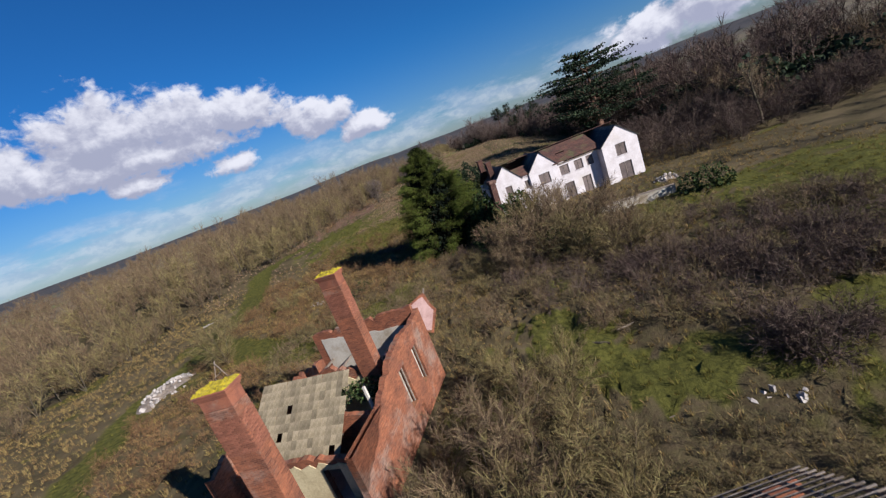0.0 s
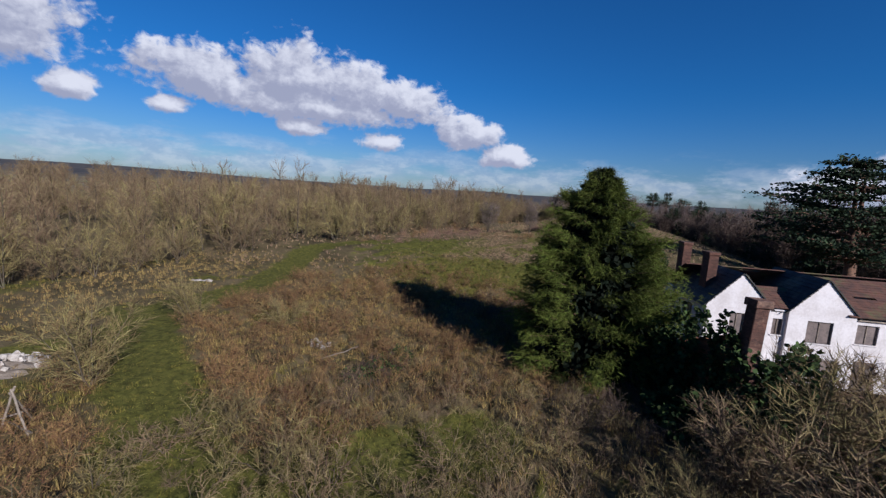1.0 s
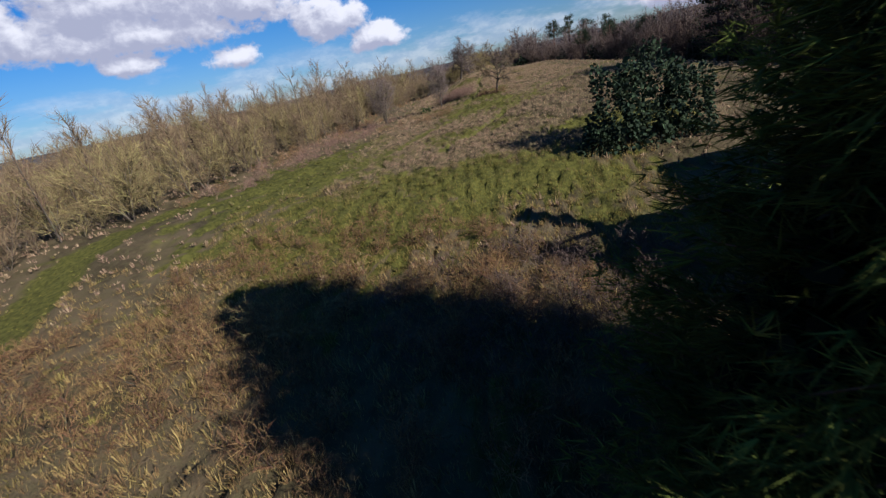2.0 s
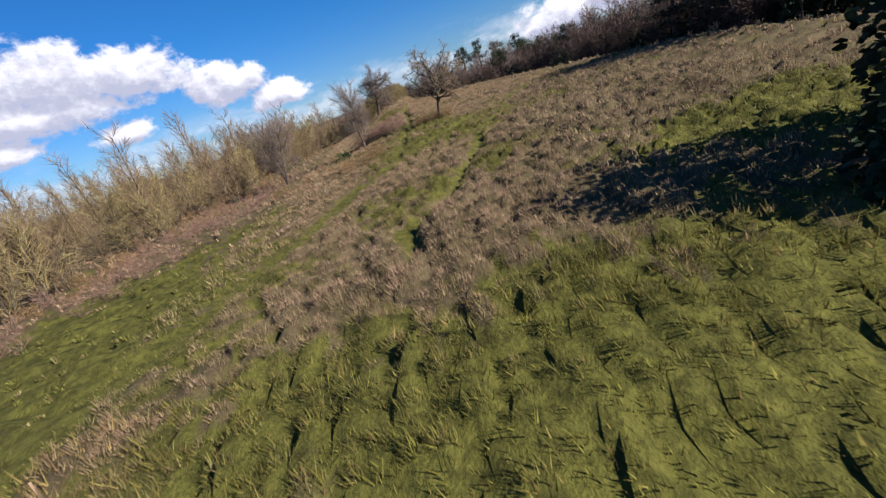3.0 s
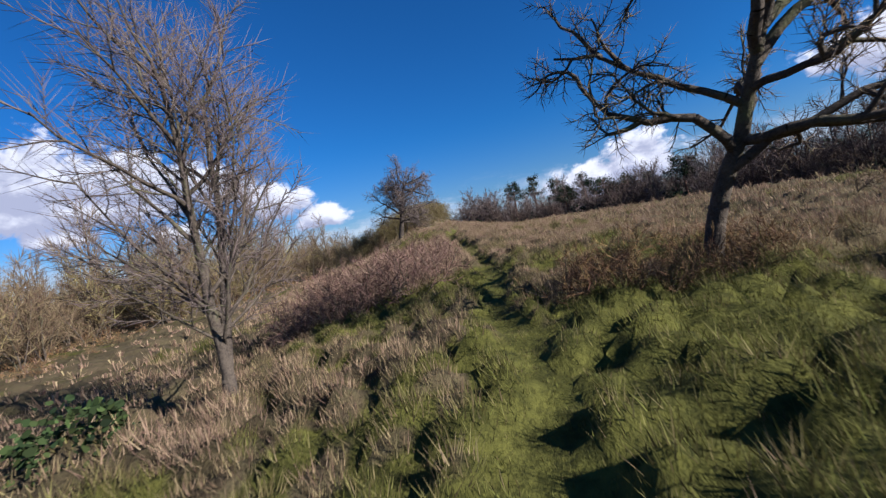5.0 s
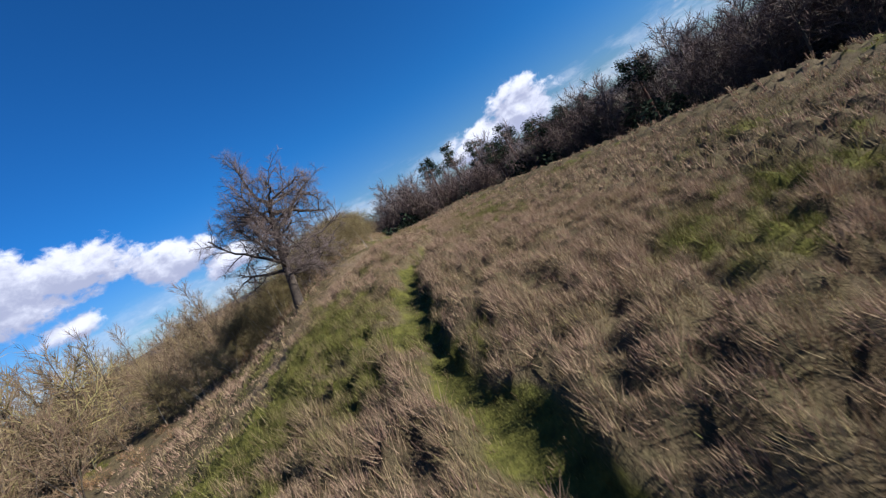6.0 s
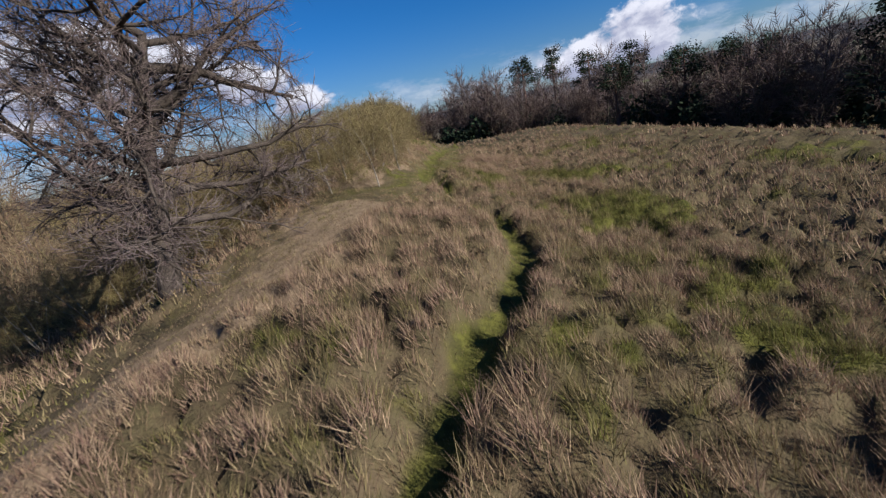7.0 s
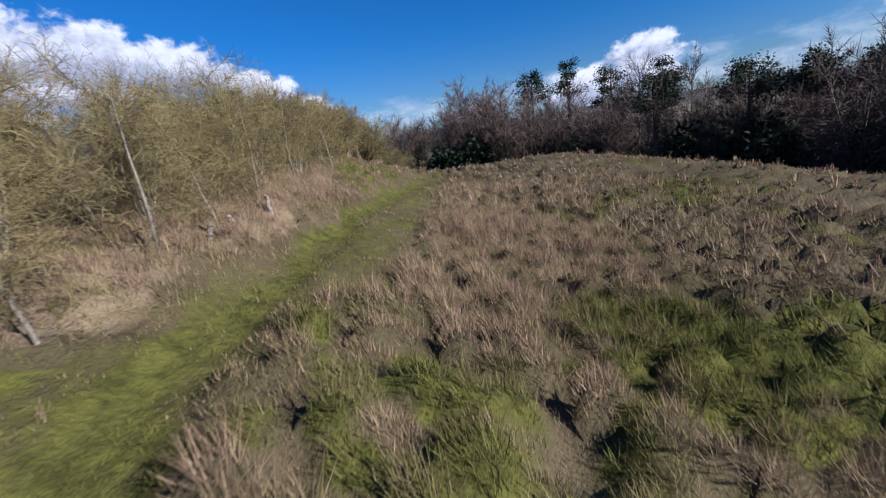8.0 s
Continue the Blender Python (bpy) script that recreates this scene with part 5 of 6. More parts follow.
def scatter(rng, n, inside, box4, size=(0.8, 1.25), gap=0.0):
    """Places for trees inside a region; gap keeps them apart."""
    rows = []
    while len(rows) < n:
        x, y = rng.uniform(box4[0], box4[1]), rng.uniform(box4[2], box4[3])
        if not inside(x, y):
            continue
        if gap and any((x - r[0]) ** 2 + (y - r[1]) ** 2 < gap * gap for r in rows[-60:]):
            continue
        s = rng.uniform(*size)
        rows.append((x, y, float(ground_height(x, y)) - 0.1, rng.uniform(0, 6.28), s, s * rng.uniform(0.9, 1.15)))
    return rows


def wood_edge(y):
    """The x at which the valley wood begins."""
    return 0.5 * math.sin(y / 2.9) * (y < 186) + (2.5 * math.sin(y / 7) if y < 100 else 0) + float(np.interp(y, [0, 40, 60, 90, 106, 124, 146, 155, 183, 190, 193.5, 200, 215, 240, 265, 285], [-62, -62, -64, -56, -47, -42, -39, -44, -38, -26, -16.5, -13.4, -12.4, -11, -8, -2]))


thin = variants(THIN, 100, 4, (3, 3))
hazel = variants(HAZEL, 120, 4, stems=3, spread=0.32)
farbush = variants(FARBUSH, 130, 4, (3, 3), stems=3, spread=0.4)
shrub = variants(SHRUB, 140, 4, (3, 3), stems=5, spread=0.6)
rng = np.random.RandomState(9)
wood("valley_wood", "thin grey-brown bare trees of the valley wood", scatter(rng, 330, lambda x, y: x < wood_edge(y) - 3 and x > wood_edge(y) - 60 and not (x > -38 and y > 186), (-140, -20, 0, 330), (1.0, 1.6)), thin, BARK, TWIG, 1)
wood("alder_scrub", "brown alder scrub along the wood's edge", scatter(rng, 90, lambda x, y: wood_edge(y) - 14 < x < wood_edge(y) + 2.0 and not (x > -38 and y > 186), (-90, -15, 20, 330), (0.5, 1.6)), hazel, BARK, TWIG, 62)
wood("alder_scrub", "brown alder scrub below the oak", scatter(rng, 90, lambda x, y: x < wood_edge(y) + 3, (-64, -30, 150, 215), (0.7, 1.5)), hazel, BARK, TWIG, 65)
wood("willow_scrub", "olive-brown willow scrub along the wood's edge", scatter(rng, 120, lambda x, y: wood_edge(y) - 14 < x < wood_edge(y) + 1.0 and not (x > -38 and y > 186), (-90, -15, 20, 330), (0.6, 1.7)), hazel, BARK, TWIG_GOLD, 2)
wood("valley_scrub", "soft mass of olive bare scrub filling the valley", scatter(rng, 230, lambda x, y: wood_edge(y) - 150 < x < wood_edge(y) - 8 and not (x > -36 and y > 186), (-230, -20, 10, 420), (1.5, 2.6)), farbush, BARK, TWIG_GOLD, 3)
wood("valley_scrub", "soft mass of brown bare scrub filling the valley", scatter(rng, 220, lambda x, y: wood_edge(y) - 150 < x < wood_edge(y) - 6 and not (x > -36 and y > 186), (-230, -20, 10, 420), (1.3, 2.8)), farbush, BARK, TWIG, 63)
wood("far_wood", "distant brown woods beyond the valley", scatter(rng, 230, lambda x, y: (x < -70 or y > 345) and x < -0.55 * (y - 345) - 20 and np.hypot(x, y) > 240, (-520, 60, 60, 760), (3.0, 5.0)), farbush, BARK, TWIG, 13)


GROVE = [(4.2, 0.055, 5, 26, 0.24, 56, 0.06, 0.02), (1.7, 0.016, 2, 26, 0.1, 46, 0.14, 0.01), (0.75, 0.0075, 1, 0, 0, 0, 0.15, 0.02)]
TWIGGY = [(4.0, 0.05, 6, 24, 0.10, 58, 0.07, 0.02), (1.9, 0.012, 2, 19, 0.12, 50, 0.14, 0.01), (0.8, 0.006, 1, 9, 0.1, 48, 0.15, 0.0), (0.4, 0.0045, 1, 0, 0, 0, 0.15, 0.0)]
grove = variants(GROVE, 150, 4, (5, 3), stems=1)
twiggy = variants(TWIGGY, 160, 4, (6, 3))
fine_bush = variants([(4.4, 0.05, 4, 24, 0.24, 46, 0.10, 0.0), (1.6, 0.008, 1, 34, 0.1, 46, 0.2, 0.0), (0.55, 0.0065, 1, 0, 0, 0, 0.15, 0.0)], 190, 3, (5, 3), stems=4, spread=0.26)
bush = variants([(4.2, 0.045, 4, 20, 0.03, 40, 0.09, 0.01), (1.7, 0.018, 1, 24, 0.1, 38, 0.14, 0.01), (0.75, 0.012, 1, 0, 0, 0, 0.15, 0.02)], 170, 4, (4, 3), stems=6, spread=0.5)
wood("grove", "close grove of small olive-brown bare trees beside the green way", scatter(rng, 110, lambda x, y: wood_edge(y) - 20 < x < wood_edge(y) - 0.3, (-46, -2, 212, 285), (0.72, 1.0), 0.8), grove, BARK_PALE, TWIG_GOLD, 16)
wood("grove", "close grove of small twiggy bare trees beside the path", scatter(rng, 40, lambda x, y: wood_edge(y) - 12 < x < wood_edge(y) - 0.8, (-34, -8, 190, 213), (0.7, 1.0), 1.1), twiggy, BARK_PALE, TWIG_GOLD, 19)
wood("grove_thicket", "dense olive undergrowth filling the grove", scatter(rng, 45, lambda x, y: wood_edge(y) - 6 < x < wood_edge(y) - 0.6, (-46, -2, 214, 260), (0.75, 1.0)), bush, BARK, TWIG_GOLD, 17)
wood("grove_bushes", "dense olive-brown bushes at the grove's edge", scatter(rng, 60, lambda x, y: wood_edge(y) - 5 < x < wood_edge(y) - 0.2, (-32, -8, 190, 216), (0.55, 0.82), 0.9), fine_bush, BARK_PALE, TWIG_GOLD, 18)
for k, (gx, gy, gs) in enumerate(((-13.7, 191.4, 0.95), (-15.4, 193.4, 1.05), (-15.9, 191.3, 0.9), (-17.4, 191.7, 1.0), (-16.6, 193.6, 1.1), (-18.9, 192.3, 0.95), (-20.5, 192.0, 1.05), (-22.3, 191.7, 1.0),
                                  (-24.3, 191.4, 1.1), (-26.2, 191.0, 1.0), (-12.7, 195.3, 0.9), (-12.8, 198.1, 1.0), (-12.7, 200.5, 0.9), (-12.5, 203.0, 1.0), (-13.0, 209.1, 1.05), (-12.0, 213.0, 1.0))):
    wood("grove_tree", "small bare tree at the grove's front", [(gx, gy, float(ground_height(gx, gy)) - 0.1, k * 1.7, 0.85 * gs, 0.78 * gs)], [twiggy[k % 4]], BARK_PALE, TWIG_GOLD, 70 + k, "tree")["kind"] = ""


def ridge_front(y):
    """The x at which the ridge wood begins."""
    return float(np.interp(y, [95, 112, 130, 150, 175, 200, 225, 250, 266, 280, 300], [60, 43, 34, 33, 32, 31, 30, 28, 20, -8, -40]))


def in_ridge(x, y, a, b):
    return a < x - ridge_front(y) < b or (y > 282 and a < y - 282 < b and -40 < x < 60)


ridge_kind = variants([(7.5, 0.11, 5, 22, 0.3, 44, 0.05, 0.02), (2.6, 0.04, 2, 22, 0.15, 40, 0.12, 0.05), (1.1, 0.02, 1, 0, 0, 0, 0.15, 0.03)], 180, 4, (4, 3))
wood("ridge_wood", "brown bare trees of the ridge wood", scatter(rng, 130, lambda x, y: in_ridge(x, y, 2, 45), (-40, 140, 95, 190), (1.35, 1.9)), ridge_kind, BARK, TWIG_DARK, 4)
wood("ridge_wood", "brown bare trees at the ridge wood's far end", scatter(rng, 150, lambda x, y: in_ridge(x, y, 2, 45), (-40, 140, 190, 340), (1.2, 1.75)), ridge_kind, BARK, TWIG_OAK, 41)
wood("ridge_wood", "tall brown trees round the pines at the wood's end", scatter(rng, 45, lambda x, y: x > ridge_front(y) + 1, (2, 52, 268, 312), (1.6, 2.15)), ridge_kind, BARK, TWIG_OAK, 42)
wood("ridge_scrub", "dense bare undergrowth of the ridge wood", scatter(rng, 230, lambda x, y: in_ridge(x, y, 0, 20), (-40, 140, 95, 320), (1.8, 3.0)), farbush, BARK, TWIG_DARK, 5)
wood("park_wood", "brown bare park trees behind the lawn", scatter(rng, 170, lambda x, y: x > 46 + 0.1 * (90 - y) and np.hypot((x - 60) / 16, (y - 62) / 9) > 1, (40, 190, 30, 140), (1.2, 2.2)), thin, BARK, TWIG_DARK, 14)
wood("park_scrub", "bare bushes under the park trees", scatter(rng, 170, lambda x, y: x > 40 + 0.1 * (90 - y) and np.hypot((x - 55) / 20, (y - 58) / 10) > 1, (36, 190, 30, 140), (1.0, 2.4)), farbush, BARK, TWIG, 15)


def evergreen_mass(name, label, places, seed, mat=NEEDLE_DARK, leaf=(0.35, 0.7), density=150, category="shrubs", kind="stuff"):
    """Dark leafy bulk made of many sprays round uneven hearts. places: x, y, z of the heart, radius, height."""
    rng = np.random.RandomState(seed)
    at, way, size = [], [], []
    for x, y, z, r, h in places:
        n = int(density * (0.5 + r * 0.5))
        d = rng.normal(0, 1, (n, 3))
        d /= np.linalg.norm(d, axis=1)[:, None]
        k = rng.uniform(0.5, 1.0, n)[:, None] ** 0.5 * (1 + 0.22 * np.sin(5 * d[:, :1] + 4 * d[:, 2:3] + x))
        at.append(np.array([x, y, z]) + d * k * [r, r, h])
        way.append(d + rng.normal(0, 0.6, (n, 3)))
        size.append(rng.uniform(*leaf, n) * (0.7 + 0.3 * min(r, 4)))
    at, way, size = np.concatenate(at), np.concatenate(way), np.concatenate(size)
    v, f = sprays(rng, at, way, size, 0.3, 0.9)
    ob = shape(name, v, f, mat, tone=np.repeat(np.clip(rng.normal(0.45, 0.3, len(at)), 0, 1), 6))
    tagged(ob, label, category, kind=kind)


rows = []
while len(rows) < 200:
    x, y = rng.uniform(-40, 130), rng.uniform(100, 320)
    if in_ridge(x, y, 3, 34):
        r = rng.uniform(2.0, 4.4)
        rows.append((x, y, float(ground_height(x, y)) + r * rng.uniform(0.3, 0.95), r, r * rng.uniform(0.8, 1.4)))
evergreen_mass("ridge_evergreens", "dark holly and yew under the ridge trees", rows, 21, density=170, leaf=(0.22, 0.48), category="wood")
rows = [(x, y, float(ground_height(x, y)) + r * 0.8, r, r * 1.2) for x, y, r in ((rng.uniform(42, 130), rng.uniform(72, 130), rng.uniform(2, 4.5)) for _ in range(36))]
evergreen_mass("park_evergreens", "dark evergreens among the park trees", rows, 26, density=220, leaf=(0.3, 0.6), category="wood")
bare_tree("park_tree", "tall bare park tree beside the lawn", 41.5, 72.5, [(8.5, 0.28, 8, 15, 0.3, 40, 0.05, 0.03), (3.4, 0.08, 6, 8, 0.2, 40, 0.1, 0.07), (1.5, 0.03, 3, 8, 0.1, 36, 0.15, 0.06), (0.8, 0.014, 1, 0, 0, 0, 0.15, 0)], 31, group="park trees")

# scrub in the garden and field
def choked(x, y):
    """Where the garden is overgrown: round the cottage, over the middle and to the drive."""
    if np.hypot(x + 10, y - 25.6) < 5.5 or -15.5 < x - 0.2 * (y - 25.6) < -5.5 and y < 31:
        return False
    if line_distance(np.array([x]), np.array([y]), [(-0.6, 33), (1, 29.5), (2.5, 26.5), (5.5, 24.2), (9.4, 24), (13.8, 25.4), (17, 26), (26, 24)])[0] < 2.0:
        return False
    return np.hypot((x + 5) / 20, (y - 42.6) / 13) < 1 or np.hypot((x - 17) / 14, (y - 34.3) / 12) < 1


wood("garden_scrub", "brown bare bushes and brambles choking the garden", scatter(rng, 230, choked, (-26, 32, 16.6, 60.3), (0.5, 1.15)), shrub, BARK, TWIG, 6, "shrubs")
wood("garden_scrub", "olive-brown bare bushes choking the garden", scatter(rng, 180, choked, (-26, 32, 16.6, 60.3), (0.5, 1.15)), shrub, BARK, TWIG_GOLD, 60, "shrubs")
wood("bramble_humps", "dark humps of bramble in the garden", scatter(rng, 130, lambda x, y: choked(x, y) and (np.hypot((x - 17) / 13, (y - 36.3) / 9) < 1 or np.hypot((x - 5) / 9, (y - 41.5) / 7) < 1 or np.hypot((x - 14) / 4, (y - 22.3) / 3.0) < 1), (-6, 32, 18.7, 51.9), (0.7, 1.25)), shrub, BARK, TWIG_DARK, 61, "shrubs")
wood("bramble_bank", "russet brambles and dead bracken on the slope", scatter(rng, 480, lambda x, y: np.hypot((x + 26) / 19, (y - 64.4) / 21) < 1 and track_mask(x, y) < 0.3, (-48, -6, 39.5, 89.4), (0.4, 0.95)), shrub, BARK, TWIG_BRACKEN, 7, "shrubs")
for k, (bx, by, s) in enumerate(((2.5, 53, 1.35), (5.5, 50.4, 1.35), (0.0, 50.9, 1.1), (6.5, 43.6, 1.1), (3.6, 46.7, 1.25), (9.0, 47.8, 1.25), (9.5, 41.5, 0.9), (11.5, 45.2, 1.0), (0.5, 44.1, 0.8), (-2.5, 47.3, 0.7),
                                 (7.5, 54, 1.3), (4.4, 55.6, 1.3), (13, 41.5, 0.8), 
                                 (-3.0, 21.8, 0.82), (-6.2, 20.6, 0.62), (-6.6, 18.2, 0.6), (-5.6, 23.4, 0.55), (-4.0, 18.7, 0.85), (-1.2, 19.7, 0.8), (-5.6, 15.3, 0.8), (-2.6, 16.4, 0.9), (-0.5, 23.3, 0.7), (1.0, 17.6, 0.7), (-1.6, 25.4, 0.7), (-3.0, 28.5, 0.6), (0.8, 26.5, 0.6), (-12.6, 31.7, 0.5), (-32.5, 45.2, 1.1), (-38, 56.1, 0.8), (-30.5, 58.2, 0.6), (-24, 72.7, 0.6))):
    w = wood("bare_bush", "tall bare bush with dense olive-brown stems", [(bx, by, float(ground_height(bx, by)) - 0.1, k * 1.3, s * 1.1, s)], [bush[k % 4]], BARK, TWIG if k < 18 and k % 3 else TWIG_GOLD, 30 + k, "bush")
    w["kind"] = ""
for k, (hx, hy, hr) in enumerate(((17.6, 30.4, 2.8), (14.2, 33.6, 2.5), (12.3, 24.4, 1.9), (19.8, 33.0, 2.0), (9.8, 36.8, 2.2))):
    wood("bramble_heap", "dark heap of dry arching bramble stems", scatter(rng, 24, lambda x, y: np.hypot(x - hx, y - hy) < hr, (hx - 3, hx + 3, hy - 3, hy + 3), (0.75, 1.25)), shrub, BARK, TWIG_DARK, 100 + k, "brambles")
wood("russet_thicket", "russet stems of dogwood by the slender tree", scatter(rng, 90, lambda x, y: np.hypot((x + 20) / 3.2, (y - 147) / 8) < 1, (-25, -14, 136, 158), (0.6, 1.0)), shrub, BARK, TWIG_RED, 8, "shrubs")
wood("field_scrub", "low brown bushes at the field's edge", scatter(rng, 190, lambda x, y: -9 < x - wood_edge(y) < 5 or np.hypot((x + 26) / 5, (y - 124) / 5) < 1, (-48, -18, 90, 200), (0.4, 0.8)), shrub, BARK, TWIG_BRACKEN, 9, "shrubs")
wood("pink_scrub", "pinkish-brown brambles along the hedge", scatter(rng, 90, lambda x, y: -2 < x - wood_edge(y) < 10 and 98 < y < 140 and np.hypot(x + 32, y - 134.2) > 1.5, (-46, -28, 98, 140), (0.5, 0.9)), shrub, BARK, TWIG_RED, 68, "shrubs")
wood("dark_bramble", "dark bramble heap at the foot of the dead tree", scatter(rng, 34, lambda x, y: np.hypot((x + 12.8) / 2.5, (y - 137.2) / 1.7) < 1, (-17, -8, 134, 140), (0.4, 0.7)), shrub, BARK, TWIG_BRACKEN, 10, "shrubs")
for k, (bx, by, s) in enumerate(((-20.2, 124.4, 0.42), (-21.2, 123.6, 0.34))):
    wood("field_bush", "russet-brown twiggy bush in the rough grass", [(bx, by, float(ground_height(bx, by)) - 0.4, k, s * 1.2, s)], [fine_bush[k]], BARK, TWIG_BRACKEN, 75 + k, "bush")["kind"] = ""
wood("field_bush", "dark brown bushes out in the field", [(-1.4, 107, 1.5, 1, 0.9, 0.9), (-2.6, 103.6, 1.4, 2, 0.8, 0.9), (-0.2, 105, 1.5, 4, 0.8, 0.8), (-4, 141, 3.0, 3, 0.6, 0.6)], shrub, BARK, TWIG, 11, "bush")
evergreen_mass("ivy_thicket", "dark ivy and holly round the garden chimney", [(0.0, 56.7, 1.5, 1.0, 3.6), (-0.8, 58.2, 1.3, 1.2, 3.5), (-1.7, 59.8, 1, 1.3, 3.4), (-2.6, 61.6, 0.1, 1.4, 2.5), (-3.6, 63.6, -0.4, 1.6, 2.0), (-2.6, 59.8, -0.7, 1.2, 2.0), (-4.0, 61.5, -0.9, 1.3, 1.8), (-5.0, 64.9, -0.7, 1.6, 1.6), (0.3, 56, 1.1, 0.7, 3.2), (-2.2, 57.1, -1.1, 1.4, 1.4), (1.5, 57.3, -0.4, 1.4, 2.2), (1.8, 55.4, 0.6, 1.6, 3.4), (3.5, 57.7, 0.1, 1.8, 3.4), (-1.5, 55.1, -0.9, 1.4, 1.8)], 22, IVY, (0.16, 0.3), 1300)
evergreen_mass("ivy_mat", "ivy creeping over the cottage's old roof and chimney foot", [(-9.8, 25.0, 2.3, 0.8, 0.5), (-11.0, 24.9, 2.4, 0.8, 0.4), (-12.5, 24.6, 2.3, 0.7, 0.35), (-8.6, 25.0, 1.7, 0.5, 0.7), (-16.3, 26.0, 0.0, 0.9, 1.3), (-16.1, 23.4, -0.1, 0.8, 1.2)], 27, IVY, (0.08, 0.16), 420, "ivy")
wood("barn_scrub", "olive brambles between the cottage and the barn", scatter(rng, 110, lambda x, y: np.hypot((x - 2) / 11, (y - 17.6) / 3.2) < 1 and not (x < -5) and not (y < 11.3 and -7 < x < 6), (-10, 14, 12.4, 21.8), (0.45, 0.8)), shrub, BARK, TWIG_GOLD, 66, "shrubs")
wood("slope_scrub", "russet scrub on the slope beside the ruin", scatter(rng, 150, lambda x, y: np.hypot((x + 27) / 15, (y - 38.4) / 12) < 1 and track_mask(x, y) < 0.3 and x < -17.5 and np.hypot(x + 37, y - 41.5) > 4, (-44, -12, 22.8, 51.9), (0.5, 0.95)), shrub, BARK, TWIG_BRACKEN, 67, "shrubs")
wood("drive_scrub", "dark bare scrub between the house and the park", scatter(rng, 130, lambda x, y: np.hypot((x - 42) / 20, (y - 79) / 14) < 1 and np.hypot((x - 45) / 12, (y - 62.3) / 5) > 1 and np.hypot(x - 24.5, y - 97.2) > 2 and not (x < 26 and y < 76), (20, 64, 60.3, 97.7), (0.8, 1.5)), farbush, BARK, TWIG_DARK, 69, "shrubs")
evergreen_mass("bramble_leaves", "green bramble leaves in a hollow of the dead grass", [(-20.0, 52.6, -0.9, 1.2, 0.5), (-19.6, 54.4, -0.9, 1.2, 0.5), (-19.3, 56.6, -0.8, 1.1, 0.6)], 29, IVY, (0.06, 0.13), 420)
wood("dark_bramble", "dark bramble stems in a hollow of the dead grass", scatter(rng, 26, lambda x, y: np.hypot((x + 19.4) / 1.5, (y - 54) / 3.6) < 1, (-22, -17, 50, 59), (0.35, 0.6)), shrub, BARK, TWIG_DARK, 79, "shrubs")
# brambles over the shadowed ground; their dark colour is added to deepen that shade
wood("shaded_bramble", "brambles by the ivy wall and cypress, coloured dark to deepen the shade", scatter(rng, 150, lambda x, y: np.hypot((x + 4) / 5, (y - 58.2) / 6) < 1 or np.hypot((x + 13) / 8, (y - 73.8) / 5) < 1, (-22, 2, 49.9, 80), (0.5, 0.9)), shrub, BARK, TWIG_DARK, 64, "shrubs")
# leafy bulk added to make the twiggy bushes opaque, so their shadow is dark
evergreen_mass("shade_holly", "holly and ivy bulk added under the tall bushes to block light", [(2.0, 52.5, -0.7, 1.7, 2.6), (4.5, 51.4, -0.9, 1.8, 2.6), (6.5, 52.5, -1, 1.8, 2.6), (8.5, 49.9, -1.1, 1.6, 2.2), (5.0, 47.8, -1.2, 1.6, 2.0), (0.3, 53.5, -0.9, 1.3, 2.0), (7.0, 46.2, -1.3, 1.5, 1.8)], 28, IVY, (0.12, 0.24), 650)
evergreen_mass("yew_clump", "dark evergreen clump beyond the house", [(-4.8, 91.0, 2.4, 2.2, 4.0), (-2.2, 92.0, 2.7, 2.4, 3.8), (0.4, 92.4, 2.2, 2.0, 3.2), (-6.4, 90.2, 0.8, 1.4, 1.4)], 23, NEEDLE_DARK, (0.12, 0.25), 1500)
evergreen_mass("clipped_hedge", "dark clipped hedge by the house's drive", [(20.6, 52.4, -0.9, 1.1, 1.2), (22.0, 51.6, -0.8, 1.2, 1.4), (23.3, 51.0, -0.8, 1.1, 1.4)], 24, IVY, (0.12, 0.25), 500)
evergreen_mass("holly_bush", "small holly bush by the slender tree", [(-24.9, 136.7, 1.9, 0.9, 0.7)], 25, IVY, (0.1, 0.2), 500, "bush", "")



# ---- small things ----
def rough_stone(bm, rng, at, size):
    g = bmesh.ops.create_cube(bm, size=1.0)["verts"]
    m = Euler([rng.uniform(0, 6) for _ in range(3)]).to_matrix()
    s = Vector((size * rng.uniform(0.6, 1.3), size * rng.uniform(0.5, 1.0), size * rng.uniform(0.3, 0.7)))
    for v in g:
        v.co = at + m @ (Vector((v.co.x * s.x, v.co.y * s.y, v.co.z * s.z)) * rng.uniform(0.8, 1.15))


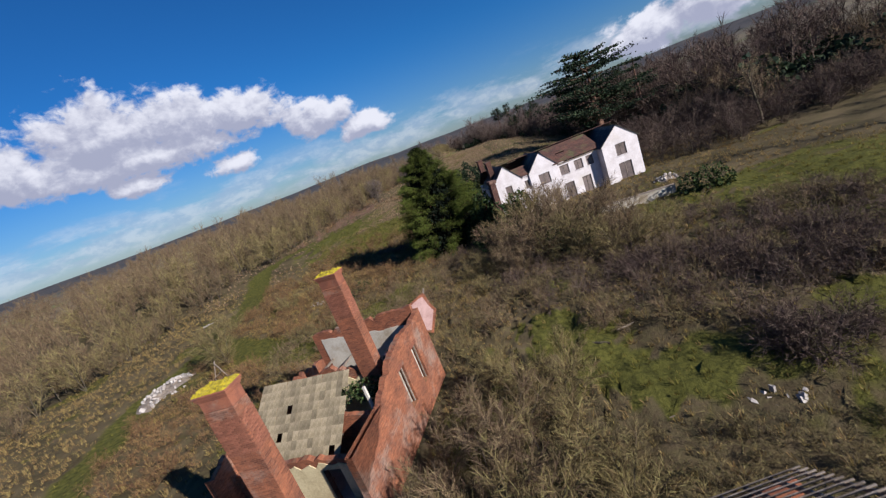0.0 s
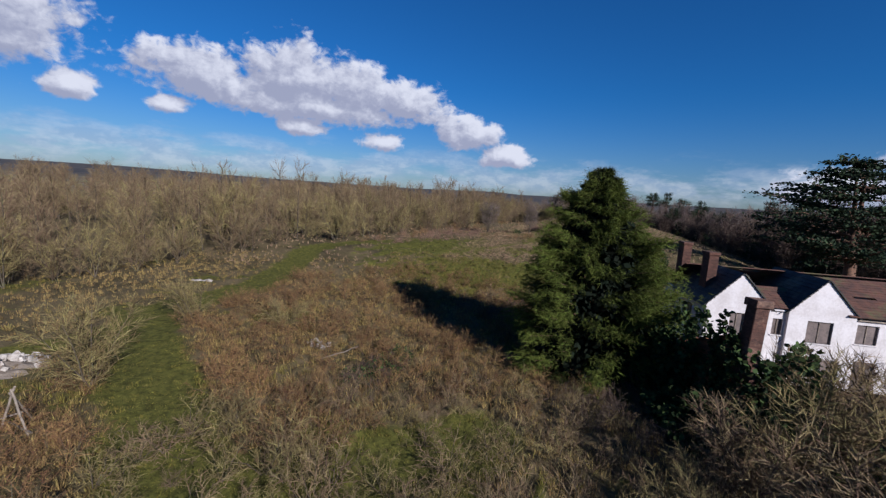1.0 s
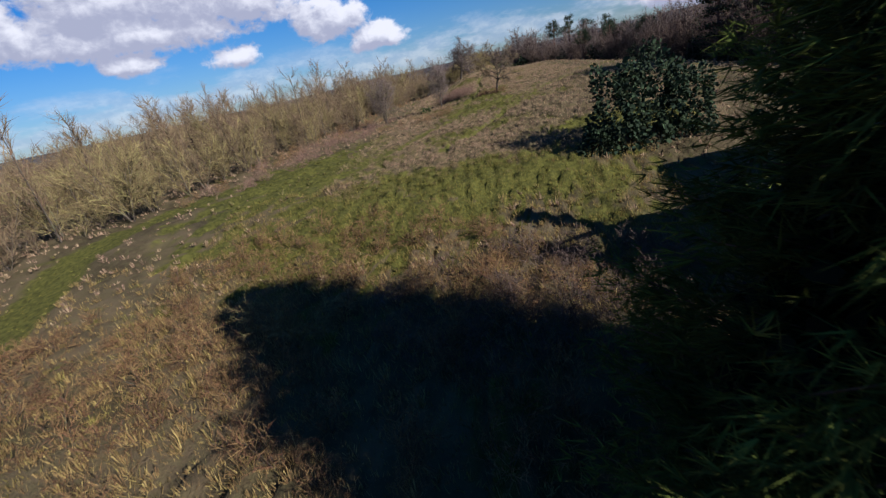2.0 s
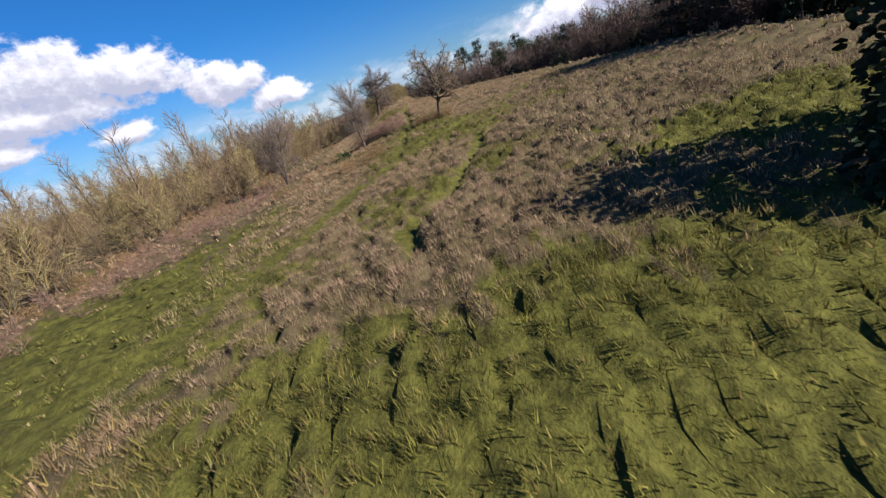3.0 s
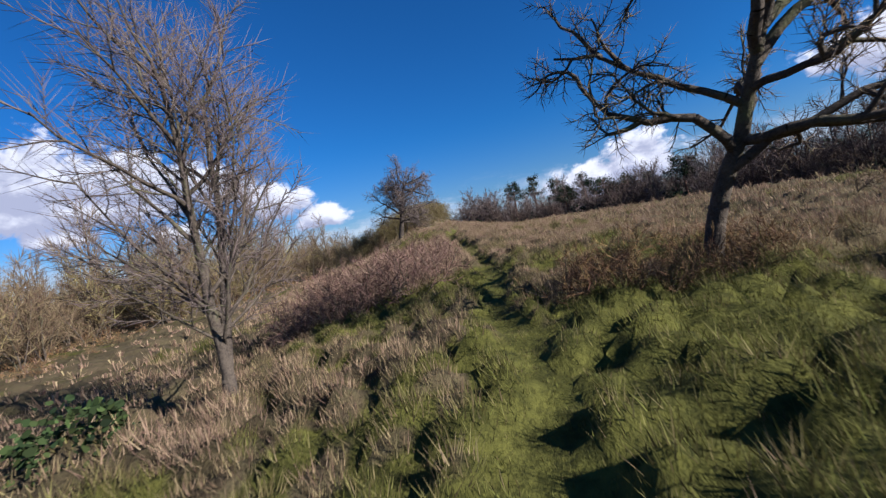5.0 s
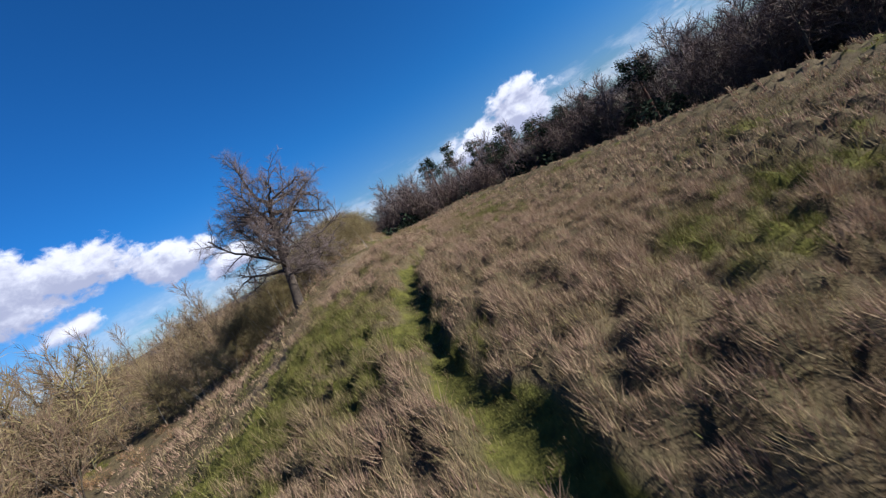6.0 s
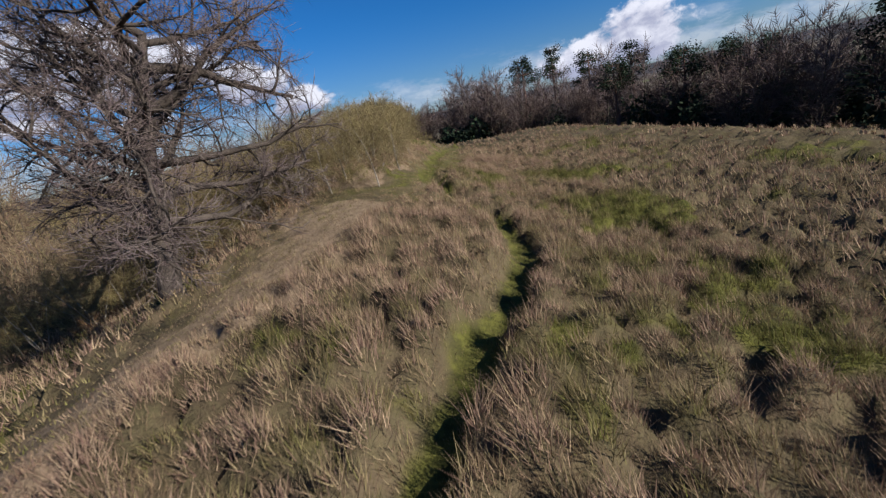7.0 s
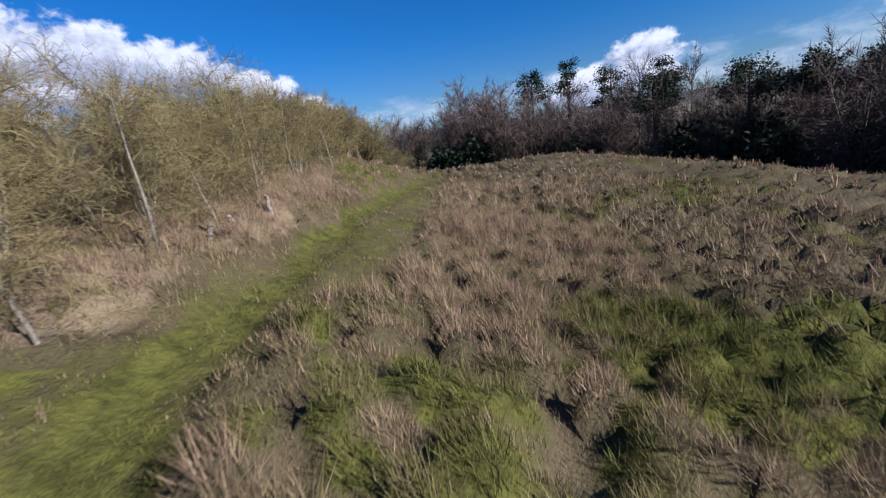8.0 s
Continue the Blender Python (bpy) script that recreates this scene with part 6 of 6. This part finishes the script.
def rubble_heap(x, y, rx, ry, high, count, seed, label, size=(0.15, 0.5)):
    """A heap of broken masonry and rubbish: each lump a piece on a low mound."""
    rng = random.Random(seed)
    z = float(ground_height(x, y))
    h = thing("rubble_heap", label, "rubble", pose(x, y, z))
    bm = bmesh.new()
    bmesh.ops.create_grid(bm, x_segments=14, y_segments=14, size=1.0)
    for v in bm.verts:
        d = min(1.0, math.hypot(v.co.x, v.co.y))
        v.co = Vector((v.co.x * rx * 1.1, v.co.y * ry * 1.1, high * (1 - d * d) * rng.uniform(0.75, 1.1) - 0.12))
    part("mound", bm, WOOD_GREY, h, "grey dirt and ash")
    for i in range(count):
        a, d = rng.uniform(0, 6.28), rng.uniform(0, 1) ** 0.6
        bm = bmesh.new()
        at = Vector((math.cos(a) * d * rx, math.sin(a) * d * ry, high * (1 - d * d) * 0.95 + 0.03))
        rough_stone(bm, rng, at, rng.uniform(*size))
        part("lump", bm, RUBBLE, h)


rubble_heap(-39.1, 43.4, 2.6, 3.4, 0.8, 90, 3, "heap of pale broken masonry and rubbish beside the way")
rubble_heap(8.2, 21.5, 1.4, 0.8, 0.15, 14, 4, "scatter of broken pale stones in the grass", (0.12, 0.4))
rubble_heap(22.0, 61.0, 1.6, 1.2, 0.7, 40, 5, "heap of pale cut branches and stone by the house", (0.15, 0.4))
rubble_heap(-25.9, 56.6, 1.1, 0.7, 0.3, 18, 6, "pale stones lying in the bracken", (0.12, 0.35))


def timber(name, label, a, b, r, mat=WOOD_GREY, parent=None):
    a, b = Vector(a), Vector(b)
    rng = np.random.RandomState(int(abs(a.x * 100 + a.y * 10)))
    pts = [np.array(a.lerp(b, i / 6)) + rng.normal(0, r * 0.35, 3) * (0 < i < 6) for i in range(7)]
    v, f = tubes(np.array(pts[:-1]), np.array(pts[1:]), np.full(6, r), np.full(6, r * 0.95), 7)
    ob = shape(name, v, f, mat, parent, smooth=True)
    if parent is None:
        tagged(ob, label, name.replace("_", " "))
    return ob


# leaning poles of a fallen frame by the rubble
frame_poles = thing("timber_frame", "leaning grey poles of a fallen timber frame", "timber", pose(-30.6, 40.9, float(ground_height(-30.6, 40.9))))
for a, b in (((-0.9, 0, -0.1), (0.1, 0.2, 2.4)), ((0.8, 0.3, -0.1), (0.0, 0.1, 2.3)), ((-0.2, 1.2, -0.1), (0.1, 0.0, 2.2)), ((-1.4, 0.5, 0.25), (1.1, 0.2, 0.5)), ((-2.2, -0.6, 0.1), (-0.4, 0.9, 0.9))):
    timber("pole", "", a, b, 0.05, WOOD_GREY, frame_poles)
g = lambda x, y, up=0.0: float(ground_height(x, y)) + up
timber("fallen_log", "pale barkless log lying on the green way", (-50.6, 66.4, g(-50.6, 66.4, 0.2)), (-48.0, 66.9, g(-48.0, 66.9, 0.2)), 0.2, RUBBLE)
timber("fallen_branch", "dark fallen branch on the grass", (2.2, 29.6, g(2.2, 29.6, 0.1)), (3.7, 28.5, g(3.7, 28.5, 0.25)), 0.1, BARK)
timber("fallen_branch", "grey fallen branch across the lawn", (4.6, 30.0, g(4.6, 30.0, 0.06)), (6.6, 30.5, g(6.6, 30.5, 0.1)), 0.06, WOOD_GREY)
timber("fallen_branch", "long grey pole lying in the grass", (3.0, 21.6, g(3.0, 21.6, 0.05)), (6.6, 22.3, g(6.6, 22.3, 0.08)), 0.05, WOOD_GREY)
timber("fallen_branch", "bare branch lying by the bracken", (-24.3, 54.0, g(-24.3, 54.0, 0.1)), (-22.4, 56.2, g(-22.4, 56.2, 0.7)), 0.04, WOOD_GREY)

# weathered posts along the grove
for k, (px, py, ph, lx) in enumerate(((-12.0, 202.0, 0.75, 0.02), (-12.3, 200.4, 0.5, -0.1), (-12.6, 199.6, 0.45, 0.12), (-13.7, 194.9, 0.5, 0.25), (-13.9, 195.1, 0.55, -0.2), (-19.2, 197.0, 0.7, 0.05), (-21.5, 198.6, 0.7, 0.0))):
    z = g(px, py, -0.1)
    tagged(timber("fence_post", "weathered grey wooden fence post", (px, py, z), (px + lx, py, z + ph + 0.1), 0.06), group="grove posts")

# the low garden wall by the drive
w = thing("drive_wall", "low grey rendered garden wall by the drive", "wall", pose(11.7, 54.8, g(14, 54, -0.1), 0, 0, -7))
broken_wall("wall_body", PLASTER, w, "x", 0.0, 8.2, 0.0, 0.28, 0, lambda s: 1.25, 41, 0.06, step=0.9)
block("coping", WOOD_GREY, w, 0.0, 8.2, -0.05, 0.33, 1.26, 1.34, 0.015)


# ---- bricks of the two cottage chimneys ----
def chimney_bricks(stack, wide, deep, top, courses, seed):
    """The upper courses as single bricks, proud of the mortar, sharing two meshes."""
    rng = random.Random(seed)
    kinds = []
    for ln in (0.215, 0.1025):
        bm = bmesh.new()
        box(bm, -ln / 2, ln / 2, -0.05, 0.05, 0, 0.065)
        me = bpy.data.meshes.new("brick")
        bm.to_mesh(me)
        bm.free()
        me.materials.append(BRICK)
        kinds.append((me, ln))
    count = 0
    for c in range(courses):
        z = top - (c + 1) * 0.077
        for side in range(4):
            span, off, turn = ((wide, deep / 2, 0), (deep, wide / 2, 90), (wide, deep / 2, 180), (deep, wide / 2, 270))[side]
            x = -span / 2 + (0.11 if c % 2 else 0.0)
            while x < span / 2 - 0.06:
                me, ln = kinds[0] if x + 0.215 <= span / 2 + 0.02 else kinds[1]
                ob = new("brick", me)
                ob.parent = stack
                d = off - 0.045 + rng.uniform(0, 0.012)
                ob.matrix_basis = pose(0, 0, 0, 0, 0, turn) @ pose(x + ln / 2, -d, z, 0, 0, rng.uniform(-1.5, 1.5))
                x += ln + 0.011
                count += 1
    return count


stacks = [o for o in scene.objects if o.name.startswith("chimney_stack") and o.parent is None]
for k, o in enumerate(stacks):
    chimney_bricks(o, (1.15, 1.25)[k], (0.72, 0.8)[k], (5.6, 8.0)[k], 19, k)
